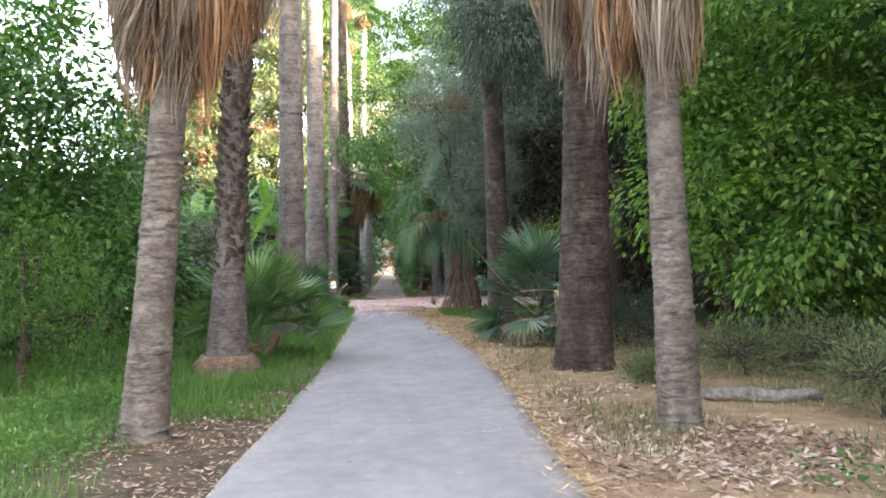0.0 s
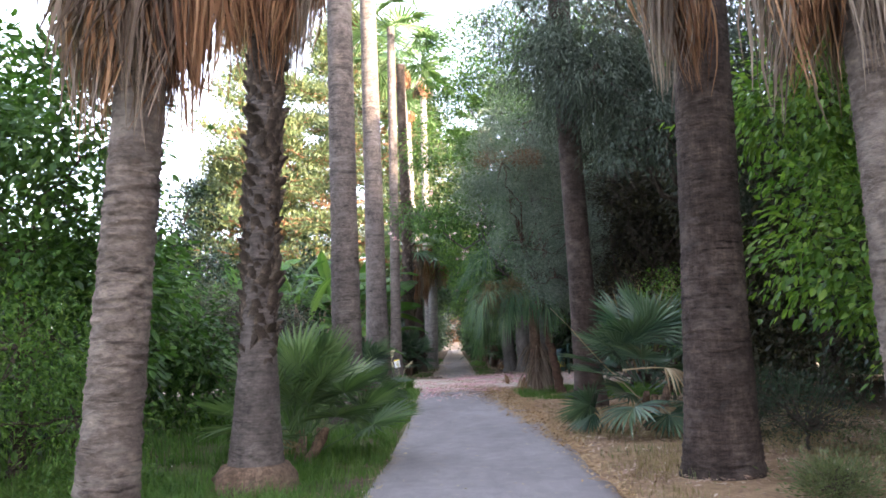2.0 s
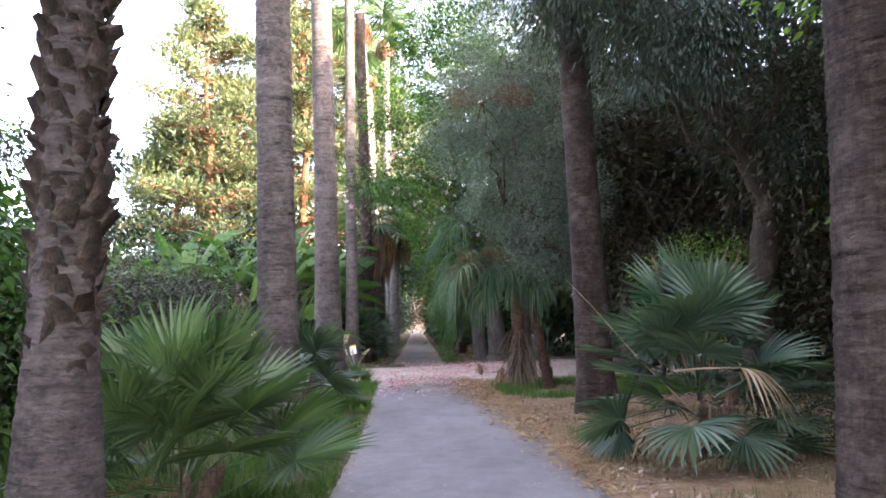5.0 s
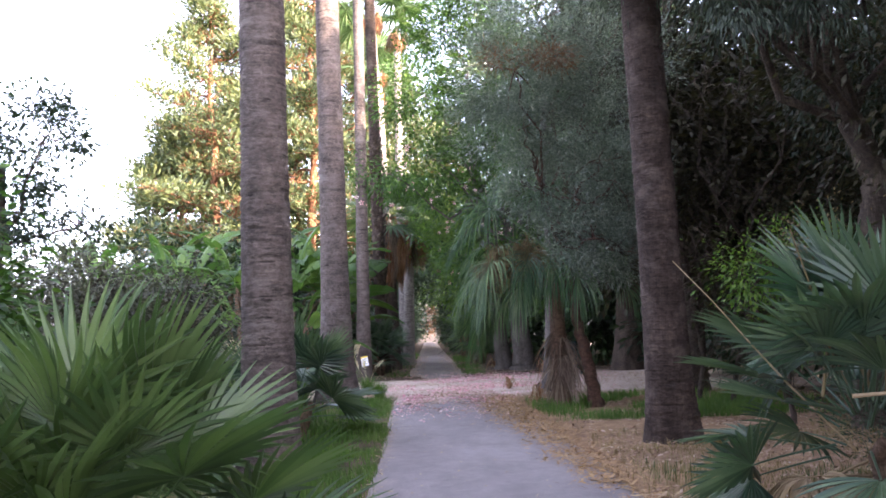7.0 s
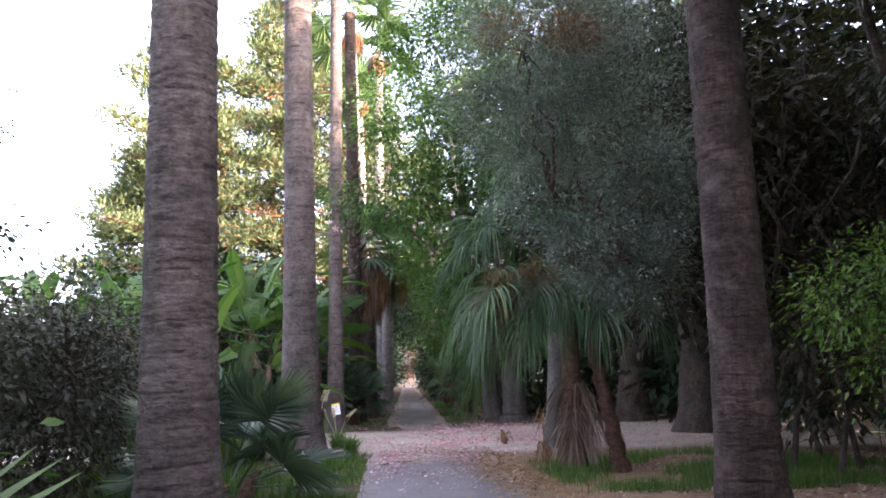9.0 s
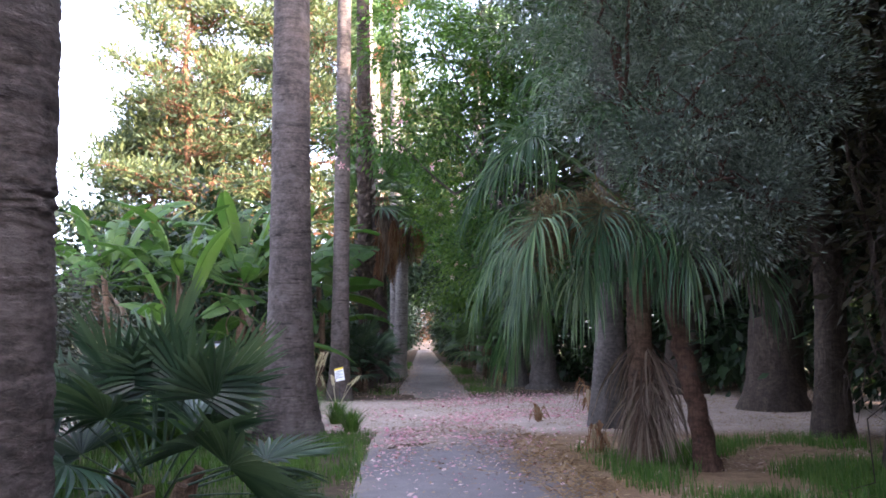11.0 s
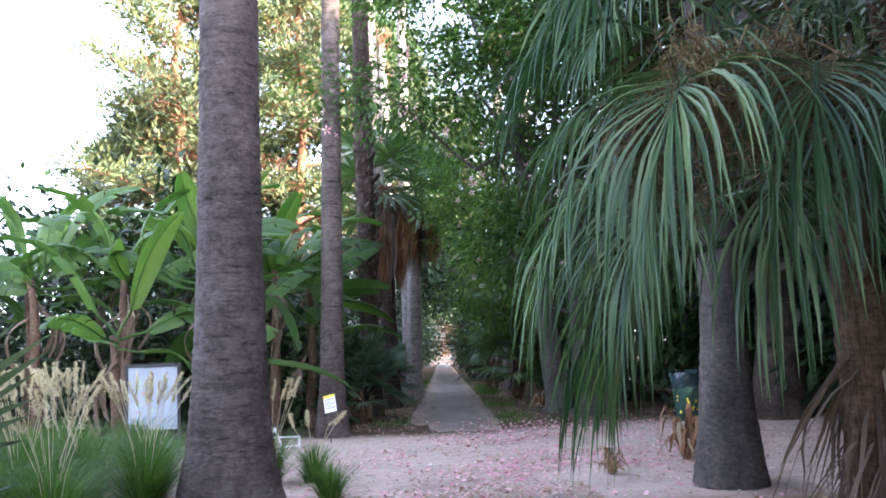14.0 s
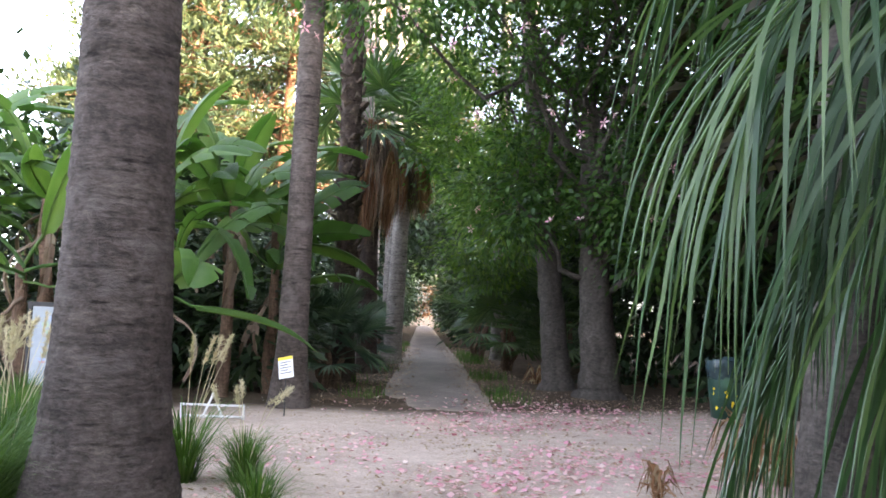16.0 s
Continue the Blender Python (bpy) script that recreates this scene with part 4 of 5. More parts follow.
sb = tree("silk_floss_tree", (0.0, 40.2, 0), [(0.0, 40.2, 0, .34), (-.03, 40.2, .6, .29), (-.15, 40.2, 2, .25), (-.45, 40.2, 4.5, .21), (-.75, 40.2, 8, .15), (-.9, 40.2, 10, .08)],
          [(-1.2, 40.4, 4.3, 1.2, 1.3, 1.3), (-1.7, 42, 6.0, 1.4, 1.6, 1.8), (-.2, 41.5, 8, 2.0, 1.8, 1.5), (0.5, 42.5, 5.0, 1.8, 1.6, 2.0), (-1.3, 44, 3.6, 1.3, 1.4, 1.4)],
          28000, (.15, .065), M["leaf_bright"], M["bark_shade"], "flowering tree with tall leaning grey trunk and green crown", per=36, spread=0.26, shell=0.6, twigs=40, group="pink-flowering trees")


def flower_mesh():
    g = Geo()
    for k in range(5):
        a = k * 2 * np.pi / 5
        d, s = np.array([np.cos(a), np.sin(a), 0.25]), np.array([-np.sin(a), np.cos(a), 0])
        g.put([d * .012, d * .05 + s * .018, d * .10, d * .05 - s * .018], [(0, 1, 2, 3)])
    tube(g, [(0, 0, -.02), (0, 0, .0), (0, 0, .05)], [.006, .006, .003], 4)
    return g.mesh("flower", M["petal"])


FLOWER = flower_mesh()
for t, spots in ((sa, [(-3.3, 34.9, 6.2, 1.4, .8, .7), (-2.0, 36, 6.8, 1.3, .8, .9), (-1.1, 37, 6.0, 1.5, .9, 1.2), (0.3, 36.9, 4.2, 1.6, .6, 1.2)]), (sb, [(-1.2, 39.4, 4.4, 1.1, .6, 1.2)])):
    for c in spots:
        for k in range(13):
            p = np.array(c[:3]) + rng.uniform(-1, 1, 3) * np.array(c[3:]) - np.array(t.location)
            put_part("flower", FLOWER, t, "", toward(p, rng.random() * 360, rng.normal() * 50, rng.random() * 360, rng.uniform(0.8, 1.3)))

# left side: green bushes and small trees
tree("leafy_tree", (-6.4, 12.6, 0), [(-6.4, 12.6, 0, .10), (-6.3, 12.6, 1.2, .08), (-6.3, 12.5, 3, .05)],
     [(-5.9, 12.3, 1.9, 1.3, 1.2, 1.3), (-6.9, 12.9, 3.2, 1.5, 1.4, 1.2), (-5.6, 13.3, 3.0, .9, .9, .8), (-7.6, 11.6, 1.8, 1.4, 1.2, 1.4), (-5.5, 12.4, 4.2, 1.1, 1.0, .8), (-6.7, 12.4, 4.9, 1.3, 1.1, .8), (-8.0, 12, 4.3, 1.3, 1.1, .9)], 15500, (.15, .075), M["leaf_mid"], M["bark_wood"], "leafy green small tree at the lawn's edge", per=70, spread=0.23, fold=0.14)
tree("leafy_tree", (-8.6, 9.6, 0), [(-8.6, 9.6, 0, .14), (-8.5, 9.6, 1.6, .11), (-8.4, 9.5, 3.5, .06)],
     [(-7.4, 9.8, 2.9, 0.9, 1.1, 1.5), (-8.4, 9.4, 4.0, 1.3, 1.3, 1.1), (-8.8, 9.6, 1.7, 1.5, 1.3, 1.3)], 8000, (.15, .075), M["leaf_dark"], M["bark_wood"], "dense dark green tree beside the lawn", per=36, spread=0.22, fold=0.14)
tree("feathery_bush", (-5.2, 10.2, 0), [(-5.2, 10.2, 0, .05), (-5.15, 10.2, .7, .04), (-5.1, 10.1, 1.6, .02)],
     [(-5.1, 10.2, 1.5, .95, .8, .75), (-5.8, 9.9, .95, .8, .7, .6), (-4.6, 10.6, .9, .6, .6, .5), (-6.3, 8.9, 1.0, .8, .8, .8)], 15000, (.07, .018), M["leaf_bright"], M["bark_wood"], "light green feathery bush with fine leaves", "bush", per=30, spread=0.16, droop=0.1)
tree("leafy_tree", (-6.9, 17.2, 0), [(-6.9, 17.2, 0, .08), (-6.85, 17.2, 1, .07), (-6.8, 17.1, 2.2, .04)],
     [(-6.7, 17.0, 1.5, 1.2, 1.1, 1.2), (-7.2, 17.6, 2.7, 1.0, 1.0, .9), (-5.7, 17.6, 1.0, .8, .8, .8)], 7000, (.15, .075), M["leaf_mid"], M["bark_wood"], "round green bushy tree beyond the lawn", per=70, spread=0.23, fold=0.14)
tree("sparse_tree", (-9.0, 22.5, 0), [(-9.0, 22.5, 0, .14), (-8.9, 22.5, 2.2, .11), (-8.7, 22.4, 4.6, .05)],
     [(-8.0, 22.3, 4.9, .8, .9, .9), (-8.6, 22.5, 3.8, .9, 1.0, .6), (-7.6, 22.8, 3.7, .5, .6, .4), (-9.4, 21.6, 5.4, 1.0, 1.0, .7)], 7000, (.11, .055), M["leaf_dark"], M["bark_wood"], "thin tree with sparse dark leaves against the sky", per=80, spread=0.16)
tree("light_tree", (-7.6, 15.0, 0), [(-7.6, 15, 0, .09), (-7.5, 15, 2, .07), (-7.4, 15, 4.4, .03)],
     [(-7.0, 15.0, 4.0, 1.2, 1.2, .8), (-8.4, 14.6, 4.9, 1.3, 1.2, .9), (-8.8, 13.5, 3.9, 1.0, 1.0, .8)], 4200, (.12, .055), M["leaf_bright"], M["bark_wood"], "light green tree with an open airy crown", per=32, spread=0.22)
for x, y, z, r in ((-6.9, 20.8, 1.5, 1.4), (-8.6, 20.0, 1.65, 1.6), (-6.6, 23.6, 1.1, 1.0), (-9.2, 24.5, 1.7, 1.8), (-11.5, 18.5, 1.7, 2.0), (-11.8, 23.5, 1.8, 2.0), (-5.9, 21.6, 1.4, 1.25), (-7.6, 25.6, 1.5, 1.5)):
    tree("grey_shrub", (x, y, 0), [(x, y, 0, .05), (x, y, .5, .04), (x + .1, y, 1.2, .02)], [(x, y, z, r, r, z * .85), (x + r * .4, y - r * .3, z * 1.35, r * .6, r * .6, z * .55)],
         8500, (.10, .040), M["leaf_grey"], M["bark_wood"], "dense grey-green shrub with small dull leaves", "shrub", per=24, spread=0.15, twigs=50, group="grey shrubs")

tree("airy_tree", (-9.4, 14.2, 0), [(-9.4, 14.2, 0, .12), (-9.3, 14.2, 3, .09), (-9.0, 14, 6, .04)],
     [(-8.6, 13.6, 5.2, 1.3, 1.2, .9), (-7.6, 14.2, 6.0, 1.2, 1.2, .8), (-9.6, 13.0, 6.3, 1.3, 1.2, .9), (-10.2, 12.0, 4.6, 1.3, 1.2, 1.0)], 6500, (.12, .055), M["leaf_bright"], M["bark_wood"], "airy light green tree against the bright sky", per=36, spread=0.24)

wood("lawn_backdrop", [(-9.5, 17, 2, 2, 1.4, 2.0), (-12, 15, 2.5, 2, 2, 2.6), (-11.4, 11, 2.3, 1.6, 1.8, 2.4), (-8.2, 14.6, 1.4, 1.3, 1.0, 1.4)], 14000, (.20, .10), M["leaf_dark"], "dark green bushes closing the lawn", 22, .25, "bushes")

# right verge shrubs
for x, y, z, r, m in ((3.9, 10.5, .36, .62, "leaf_weed"), (4.9, 10.2, .38, .7, "leaf_weed"), (4.1, 7.6, .42, .55, "leaf_weed"), (4.9, 8.4, .4, .7, "leaf_weed"), (3.4, 13.0, .5, .6, "leaf_dark"), (5.2, 12.0, .45, .8, "leaf_dark"), (3.3, 14.6, .5, .7, "leaf_dark"), (3.2, 17.5, .45, .7, "leaf_dark"), (2.6, 10.0, .16, .25, "leaf_weed")):
    tree("low_shrub", (x, y, 0), [(x, y, 0, .025), (x, y, .15, .02), (x, y, .3, .01)], [(x, y, z, r, r, z * .85)], 4200, (.055, .014), M[m], M["bark_wood"], "low scrubby shrub with thin grey-green shoots", "shrub", per=20, spread=0.09, twigs=40, droop=-.5, group="low shrubs of the verge")

# far woods along the walk's end
wood("left_far_woods", [(-9.5, y, 2.8, 2.8, 2.6, 3.0) for y in np.arange(39, 60, 4)] + [(-7.5 - .055 * (y - 58), y, 3.2, 2.2, 2.5, 3.6) for y in np.arange(58, 112, 4)] + [(-14, y, 3, 3, 3, 3.2) for y in np.arange(40, 62, 5)], 48000, (.30, .14), M["leaf_dark"], "dense dark green trees beside the far walk")
wood("right_far_woods", [(2.6 - .06 * (y - 45), y, 3.2, 2.4, 2.6, 3.6) for y in np.arange(47, 116, 4)] + [(-1.3 - .057 * (y - 60), y, 2.0, 1.4, 2.2, 2.2) for y in np.arange(60, 118, 5)], 36000, (.42, .20), M["leaf_dark"], "dense dark green trees along the far walk")
wood("cross_walk_thicket", [(3.6, 39.5, 2.2, 1.6, 1.0, 2.4), (5.8, 39.5, 2.4, 1.8, 1.2, 2.6), (2.2, 42.5, 3.0, 1.8, 1.2, 3.2), (8.5, 38, 2.5, 2.0, 1.5, 2.8), (1.6, 42, 7.2, 2.4, 1.4, 3.0), (4.2, 41, 7.5, 2.6, 1.4, 3.4), (3.2, 42, 11.5, 3.0, 1.4, 3.0)], 17000, (.30, .15), M["leaf_dark"], "dark thicket of trees behind the flowering trees", 20, .32)
wood("bright_far_trees", [(0.2, 49, 5.6, 1.8, 1.8, 2.2), (-1.0, 54, 6.2, 1.8, 2, 2.4), (1.6, 47, 4.2, 1.6, 1.6, 2)], 14000, (.20, .09), M["leaf_bright"], "fresh green trees behind the cross walk", 14, 0.3)
wood("far_canopy", [(-4.6 - .05 * (y - 66), y, 6.9, 3.6, 3, 2.4) for y in (66, 74, 82, 90, 98)], 12000, (.42, .2), M["leaf_dark"], "dark foliage arching over the far walk")
wood("walk_end_trees", [(-9.5, 119, 3, 1.6, 1.2, 3.2), (-4.7, 119, 3, 1.6, 1.2, 3.6), (-7.2, 119, 7.2, 3.2, 1.2, 2.2)], 7000, (.42, .2), M["leaf_dark"], "dark trees closing round the walk's end", 20, .3)
wood("walk_end_bush", [(-8.4, 123, 3.4, 2.4, 1.5, 2.0), (-6.0, 124, 4.5, 2.2, 1.5, 2.4)], 4000, (.4, .2), M["leaf_rust"], "sunlit orange-brown bush at the walk's end", 14, 0.4, "bush")


# tall pines far left, their right sides in the evening sun
def pine(x, y, h, r):
    t = thing("pine_tree", (x, y, 0), "tall pine with layered boughs and orange trunk in evening sun", "pine tree", "evening-lit pines")
    g = Geo()
    line = bend((0, 0, -.1), (rng.normal() * .6, 0, h - .6), 9, 0.010)
    tube(g, line, np.linspace(.42, .07, 9), 10, 0.03)
    g.build("trunk", M["bark_pine"], t, smooth=True)
    gl, blobs, dry = Geo(), [], []
    for k in range(34):
        u = (k + rng.random()) / 34
        z = h * (0.26 + 0.72 * u)
        a = k * 2.4 + rng.normal() * .4
        ln = (r * (1 - u) ** 0.72 + .9) * rng.uniform(.62, 1.12)
        s = np.array([np.interp(z, line[:, 2], line[:, 0]), 0, z])
        e = s + np.array([np.cos(a) * ln, np.sin(a) * ln, (.04 + .22 * u) * ln])
        bough = bend(s, e, 6, 0.05)
        tube(gl, bough, np.linspace(.11, .02, 6), 5)
        across = np.array([-np.sin(a), np.cos(a), 0])
        for f in np.arange(.42, 1.06, .16):
            c = s + (e - s) * f
            for w in (-1, 0, 1):
                q = c + across * w * ln * .24 * rng.uniform(.5, 1.1) + np.array([0, 0, .25 * rng.normal()])
                tube(gl, [c - (e - s) * .1, (c + q) / 2, q], [.03, .02, .012], 4)
                blobs.append((*q, .78, .78, .38))
        dry.append((*(s + (e - s) * .3), .8, .8, .35))
    tagged(gl.build("branch_frame", M["bark_pine"], t), kind="stuff")
    for name, bl, n, mat, lab in (("crown", blobs, 21000, M["leaf_pine"], ""), ("dry_needles", dry, 2000, M["leaf_rust"], "orange-brown dry inner needles")):
        pos, way, face = clumps(bl, n, 16, .32, .3)
        g = Geo()
        leaves(g, pos, way + np.array([0, 0, .7]), .42 * (.5 + .9 * rng.random(len(pos))), .14, 0.0, face)
        g.build(name, mat, t, lab)


for x, y, h, r in [(-18.0, 64, 25, 7.6), (-12.4, 66, 29, 7.0), (-23.0, 69, 18, 6.4), (-20.2, 74, 22, 6.5), (-9.4, 72, 27, 5.5), (-15.0, 76, 30, 7.0), (-7.4, 82, 27, 5.0), (-3.4, 94, 25, 5.0)]:
    pine(x, y, h, r)
wood("sunlit_far_trees", [(-76 + 7 * k, 100 + 3 * (k % 3), 7, 5, 4, 6.5 + 1.5 * (k % 2)) for k in range(9)] + [(-32 + 5 * k, 84, 4, 4, 3, 5) for k in range(5)], 22000, (.7, .4), M["leaf_pine"], "distant round trees catching the evening light", 16, .7)

# palms beyond the cross walk
w4 = tall_palm((-4.55, 40.4, 0), (-4.60, 40.6, 15), [(0, .33), (.4, .28), (1, .24), (15, .2)], M["bark_dark"], "tall palm with a rough trunk of old leaf bases", 0.12, 0.012, None, 12, 1.6)
add_boots(w4, (-4.55, 40.4, 0), (-4.60, 40.6, 15), 2.4, 9.0, 0.215, 150, 1.3)
tall_palm((-4.35, 43.0, 0), (-4.45, 43.0, 6.0), [(0, .30), (.5, .25), (6, .2)], M["bark_dark"], "dark palm with a long orange-brown skirt of dead leaves", 0.1, 0.01, (2.9, .75, 2600, 20), 16, 1.3, "skirted palms beyond the cross walk")
tall_palm((-4.15, 47.2, 0), (-3.95, 47.2, 6.4), [(0, .32), (.5, .27), (6, .22)], M["bark_pale"], "grey palm with brown skirt and drooping green crown", 0.1, 0.01, (2.3, .8, 2400, 20), 22, 1.5, "skirted palms beyond the cross walk")
for x, y, h, c in ((-4.75, 45.3, 16, 10), (-4.6, 50.5, 17, 10), (-6.3, 60, 18, 12), (-6.9, 68, 19, 12), (-7.6, 75, 20, 12), (-0.9, 51, 13.6, 14), (0.4, 59, 17, 12)):
    tall_palm((x, y, 0), (x + rng.normal() * .3, y, h), [(0, .30), (.5, .25), (h, .18)], M["bark_pale"], "tall pale palm with a dry skirt under its crown", 0.12, 0.006, (1.3, .5, 900, 12), c, 1.7, "far tall palms")
for x, y, s in ((-0.75, 45.8, 1.15), (-1.55, 52, 1.5), (0.5, 44.0, 1.15), (-4.55, 39.0, 1.0), (-5.3, 44.8, 1.0), (-1.3, 58.5, 1.3), (-5.0, 48.5, 1.0)):
    fan_shrub((x, y, 0), 30 if y < 50 else 18, FANS_BIG if -3 < x and y < 50 else FANS_FAR if x > -3 else FANS, "bushy fan palm with green leaves by the far walk", (0.25, 1.7 if x > -3 else 0.9), (-15, 78), (0.75 * s, 1.0 * s), group="fan palms by the far walk")

# ---- fan palms with long hanging leaves, beside the path ----
def weeping_leaf(parent, at, azim, elev, stalk, blade, segs=44, arc=200, weight=1.0, mat=None, name="leaf", label=""):
    """A fan leaf whose rib and split tips bend down under their own weight; made where it hangs, round the thing's origin."""
    g = Geo()
    down = np.array([0, 0, -1.0])
    a, e = radians(azim), radians(elev)
    p, d = np.array(at, float), np.array([np.cos(a) * np.cos(e), np.sin(a) * np.cos(e), np.sin(e)])
    line = [p]
    for k in range(6):
        d = unit(d + down * 0.055 * weight)
        p = p + d * stalk / 6
        line.append(p)
    tube(g, line, np.linspace(.022, .012, 7), 6)
    side = unit(np.cross(d, [0, 0, 1.0]))
    roll = rng.normal() * 0.4
    side = unit(side * np.cos(roll) + np.cross(side, d) * np.sin(roll))
    rib, rd = [p], [d]
    for k in range(8):
        d = unit(d + down * 0.13 * weight)
        p = p + d * blade * 0.045
        rib.append(p)
        rd.append(d)
    rib, rd = np.array(rib), np.array(rd)
    tube(g, rib, np.linspace(.012, .004, 9), 5)
    half_arc = radians(arc) / 2
    da = 2 * half_arc / segs
    rows = np.linspace(0.0, 1.0, 11)
    for k in range(segs):
        u = -1 + 2 * (k + .5) / segs
        f = 8 * (1 - abs(u)) ** 0.8
        i = min(7, int(f))
        o = rib[i] + (rib[i + 1] - rib[i]) * (f - i)
        base = rd[i]
        side_k = unit(side - base * (side @ base))
        up_k = np.cross(side_k, base)
        ang = u * half_arc
        ang += rng.normal() * 0.05
        w = unit(base * np.cos(ang) + side_k * np.sin(ang) + up_k * 0.22 * abs(np.sin(ang)))
        ln = blade * (0.64 + 0.30 * np.cos(ang * .6)) * rng.uniform(.86, 1.1)
        limp = weight * rng.uniform(.55, 1.7)
        split = rng.uniform(.30, .42)
        q, pts = o, []
        twist = rng.normal() * 0.5
        for r in rows:
            if r > 0:
                bend_by = 0.04 if r < split else 0.22
                w = unit(w + down * bend_by * limp + rng.normal(size=3) * 0.035)
                q = q + w * ln / 10
            half = ln * min(r + .03, split) * np.tan(da / 2) * 1.0
            if r > split:
                half *= max(.05, 1 - ((r - split) / (1 - split)) ** 1.7)
            turn = np.cross(w, up_k)
            turn = turn if np.linalg.norm(turn) > .2 else side_k
            turn = unit(turn + up_k * twist * max(0, r - split))
            rise = np.cross(turn, w) * half * .45
            pts += [q - turn * half + rise, q - rise * .6, q + turn * half + rise]
        n = np.arange(10)[:, None] * 3 + np.array([0, 1])[None]
        g.put(pts, np.stack([n, n + 1, n + 4, n + 3], -1))
    g.build(name, mat or M["fan_hang"], parent, label)


FP = (0.88, 28.9, 0)
fp = thing("hanging_fan_palm", FP, "fan palm with long drooping split green leaves and fruit stalks", "palm tree", "drooping fan palms")
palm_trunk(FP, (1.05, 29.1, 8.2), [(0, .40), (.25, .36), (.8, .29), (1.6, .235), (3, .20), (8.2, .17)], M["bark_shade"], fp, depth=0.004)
for k in range(16):
    s = (k + 0.5) / 16
    az = k * 137.5 + rng.normal() * 9
    weeping_leaf(fp, (.14 * np.cos(radians(az)), .14 * np.sin(radians(az)), 5.0 + 1.6 * s), az, -30 + 90 * s + rng.normal() * 6, rng.uniform(.65, .9), rng.uniform(1.0, 1.2), 34)


def fruit_stalks(parent, at, reach, n, drop):
    g = Geo()
    at = np.array(at, float)
    for k in range(n):
        a = rng.random() * 6.28
        e = at + np.array([np.cos(a), np.sin(a), 0]) * reach * rng.uniform(.3, 1) + np.array([0, 0, -drop * rng.random()])
        ln = bend(at + rng.normal(size=3) * .1, e, 5, .08)
        tube(g, ln, [.007, .006, .005, .004, .002], 4)
        p = ln[rng.integers(1, 5, 90)] + rng.normal(size=(90, 3)) * .055
        leaves(g, p, rng.normal(size=(90, 3)) + np.array([0, 0, -.4]), .075, .007)
    return g.build("fruit_head", M["fruit"], parent, "tangled dry yellowish-brown fruit stalks")


SP = (0.60, 24.8, 0)
sp = thing("hanging_fan_palm", SP, "short fan palm with long weeping leaves, fruit stalks and dead skirt", "palm tree", "drooping fan palms")
palm_trunk(SP, (0.62, 24.8, 2.9), [(0, .18), (.5, .15), (2.9, .12)], M["root"], sp, depth=0.01)
# azimuth, height on the stem, rise, stalk, blade, weight
for az, z, el, st, bl, wt in ((223, 2.45, 26, 1.50, 1.05, 1.4), (195, 2.75, 36, 1.42, 1.05, 1.2), (229, 2.45, 22, .80, 1.02, 2.0), (206, 2.40, 14, 1.20, 1.05, 1.5), (212, 2.85, 46, 1.4, 1.0, 1.3), (240, 2.55, 34, 1.0, 1.0, 1.8), (184, 2.4, 18, 1.35, 1.1, 1.4), (216, 2.6, 34, 1.15, 1.0, 1.5), (200, 2.55, 24, 1.0, 1.05, 1.5),
                              (262, 2.6, 36, .75, 1.05, 1.9), (285, 2.5, 26, .85, 1.05, 1.8), (318, 2.7, 34, .9, 1.0, 1.6), (350, 2.4, 18, 1.0, 1.0, 1.5), (25, 2.8, 42, 1.0, 1.0, 1.4), (68, 2.5, 22, 1.1, 1.1, 1.4), (100, 2.8, 38, 1.1, 1.1, 1.4), (130, 2.4, 14, 1.2, 1.1, 1.4), (156, 2.7, 32, 1.35, 1.1, 1.3), (170, 2.9, 52, 1.3, 1.0, 1.2), (178, 2.5, 26, 1.0, 1.1, 1.5), (188, 2.15, 4, 1.1, 1.05, 1.4), (172, 2.1, 6, 1.2, 1.05, 1.4), (160, 2.2, 2, 1.15, 1.0, 1.4), (250, 3.0, 68, .9, .9, 1.3), (60, 3.0, 64, 1.0, .9, 1.3)):
    weeping_leaf(sp, (.08 * np.cos(radians(az)), .08 * np.sin(radians(az)), z), az + rng.normal() * 2, el, st, bl, 44, 175, wt)
for k in range(6):
    weeping_leaf(sp, (0.02, 0, 1.35 - .04 * k), k * 60 + 12, -70 + rng.normal() * 5, .35, rng.uniform(.78, .92), 20, 58, .35, M["dead_grey"], "dead_leaf", "pale grey-brown dead pleated fan leaf")
thatch((0.62, 24.8, 1.6), 1.45, 0.14, 300, sp, M["dead_grey"], 8)
for hx, hy, hz, hr in ((-1.25, -.90, 2.55, .30), (-.95, -.75, 2.75, .34), (-.40, -.75, 2.70, .34), (-1.1, -1.05, 2.70, .28), (-.62, -.6, 2.9, .3)):
    fruit_stalks(sp, (hx, hy, hz + .10), hr, 24, .6)
    g = Geo()
    tube(g, bend((0, -.05, 2.75), (hx, hy, hz), 6, .04), [.022, .02, .018, .016, .014, .010], 6)
    g.build("fruit_stem", M["fruit"], sp)

# ---- fan palm shrubs near the path ----
rs = fan_shrub((1.9, 15.45, 0), 36, FANS, "clump of blue-green fan palm leaves beside the path", (0.15, 1.0), (-22, 82), (0.72, 1.0), 5)
for k in range(5):
    g = Geo()
    a = bend((rng.normal() * .1, rng.normal() * .1, .9), (rng.normal() * .35, rng.normal() * .2, 2.05 + .25 * rng.random()), 5, .03)
    tube(g, a, [.014, .012, .01, .008, .005], 5)
    p = a[rng.integers(2, 5, 140)] + rng.normal(size=(140, 3)) * np.array([.08, .08, .12])
    leaves(g, p, rng.normal(size=(140, 3)) + np.array([0, 0, .6]), .035, .012)
    g.build("flower_stalk", M["fruit"], rs, "pale yellowish dry flower stalk")
g = Geo()
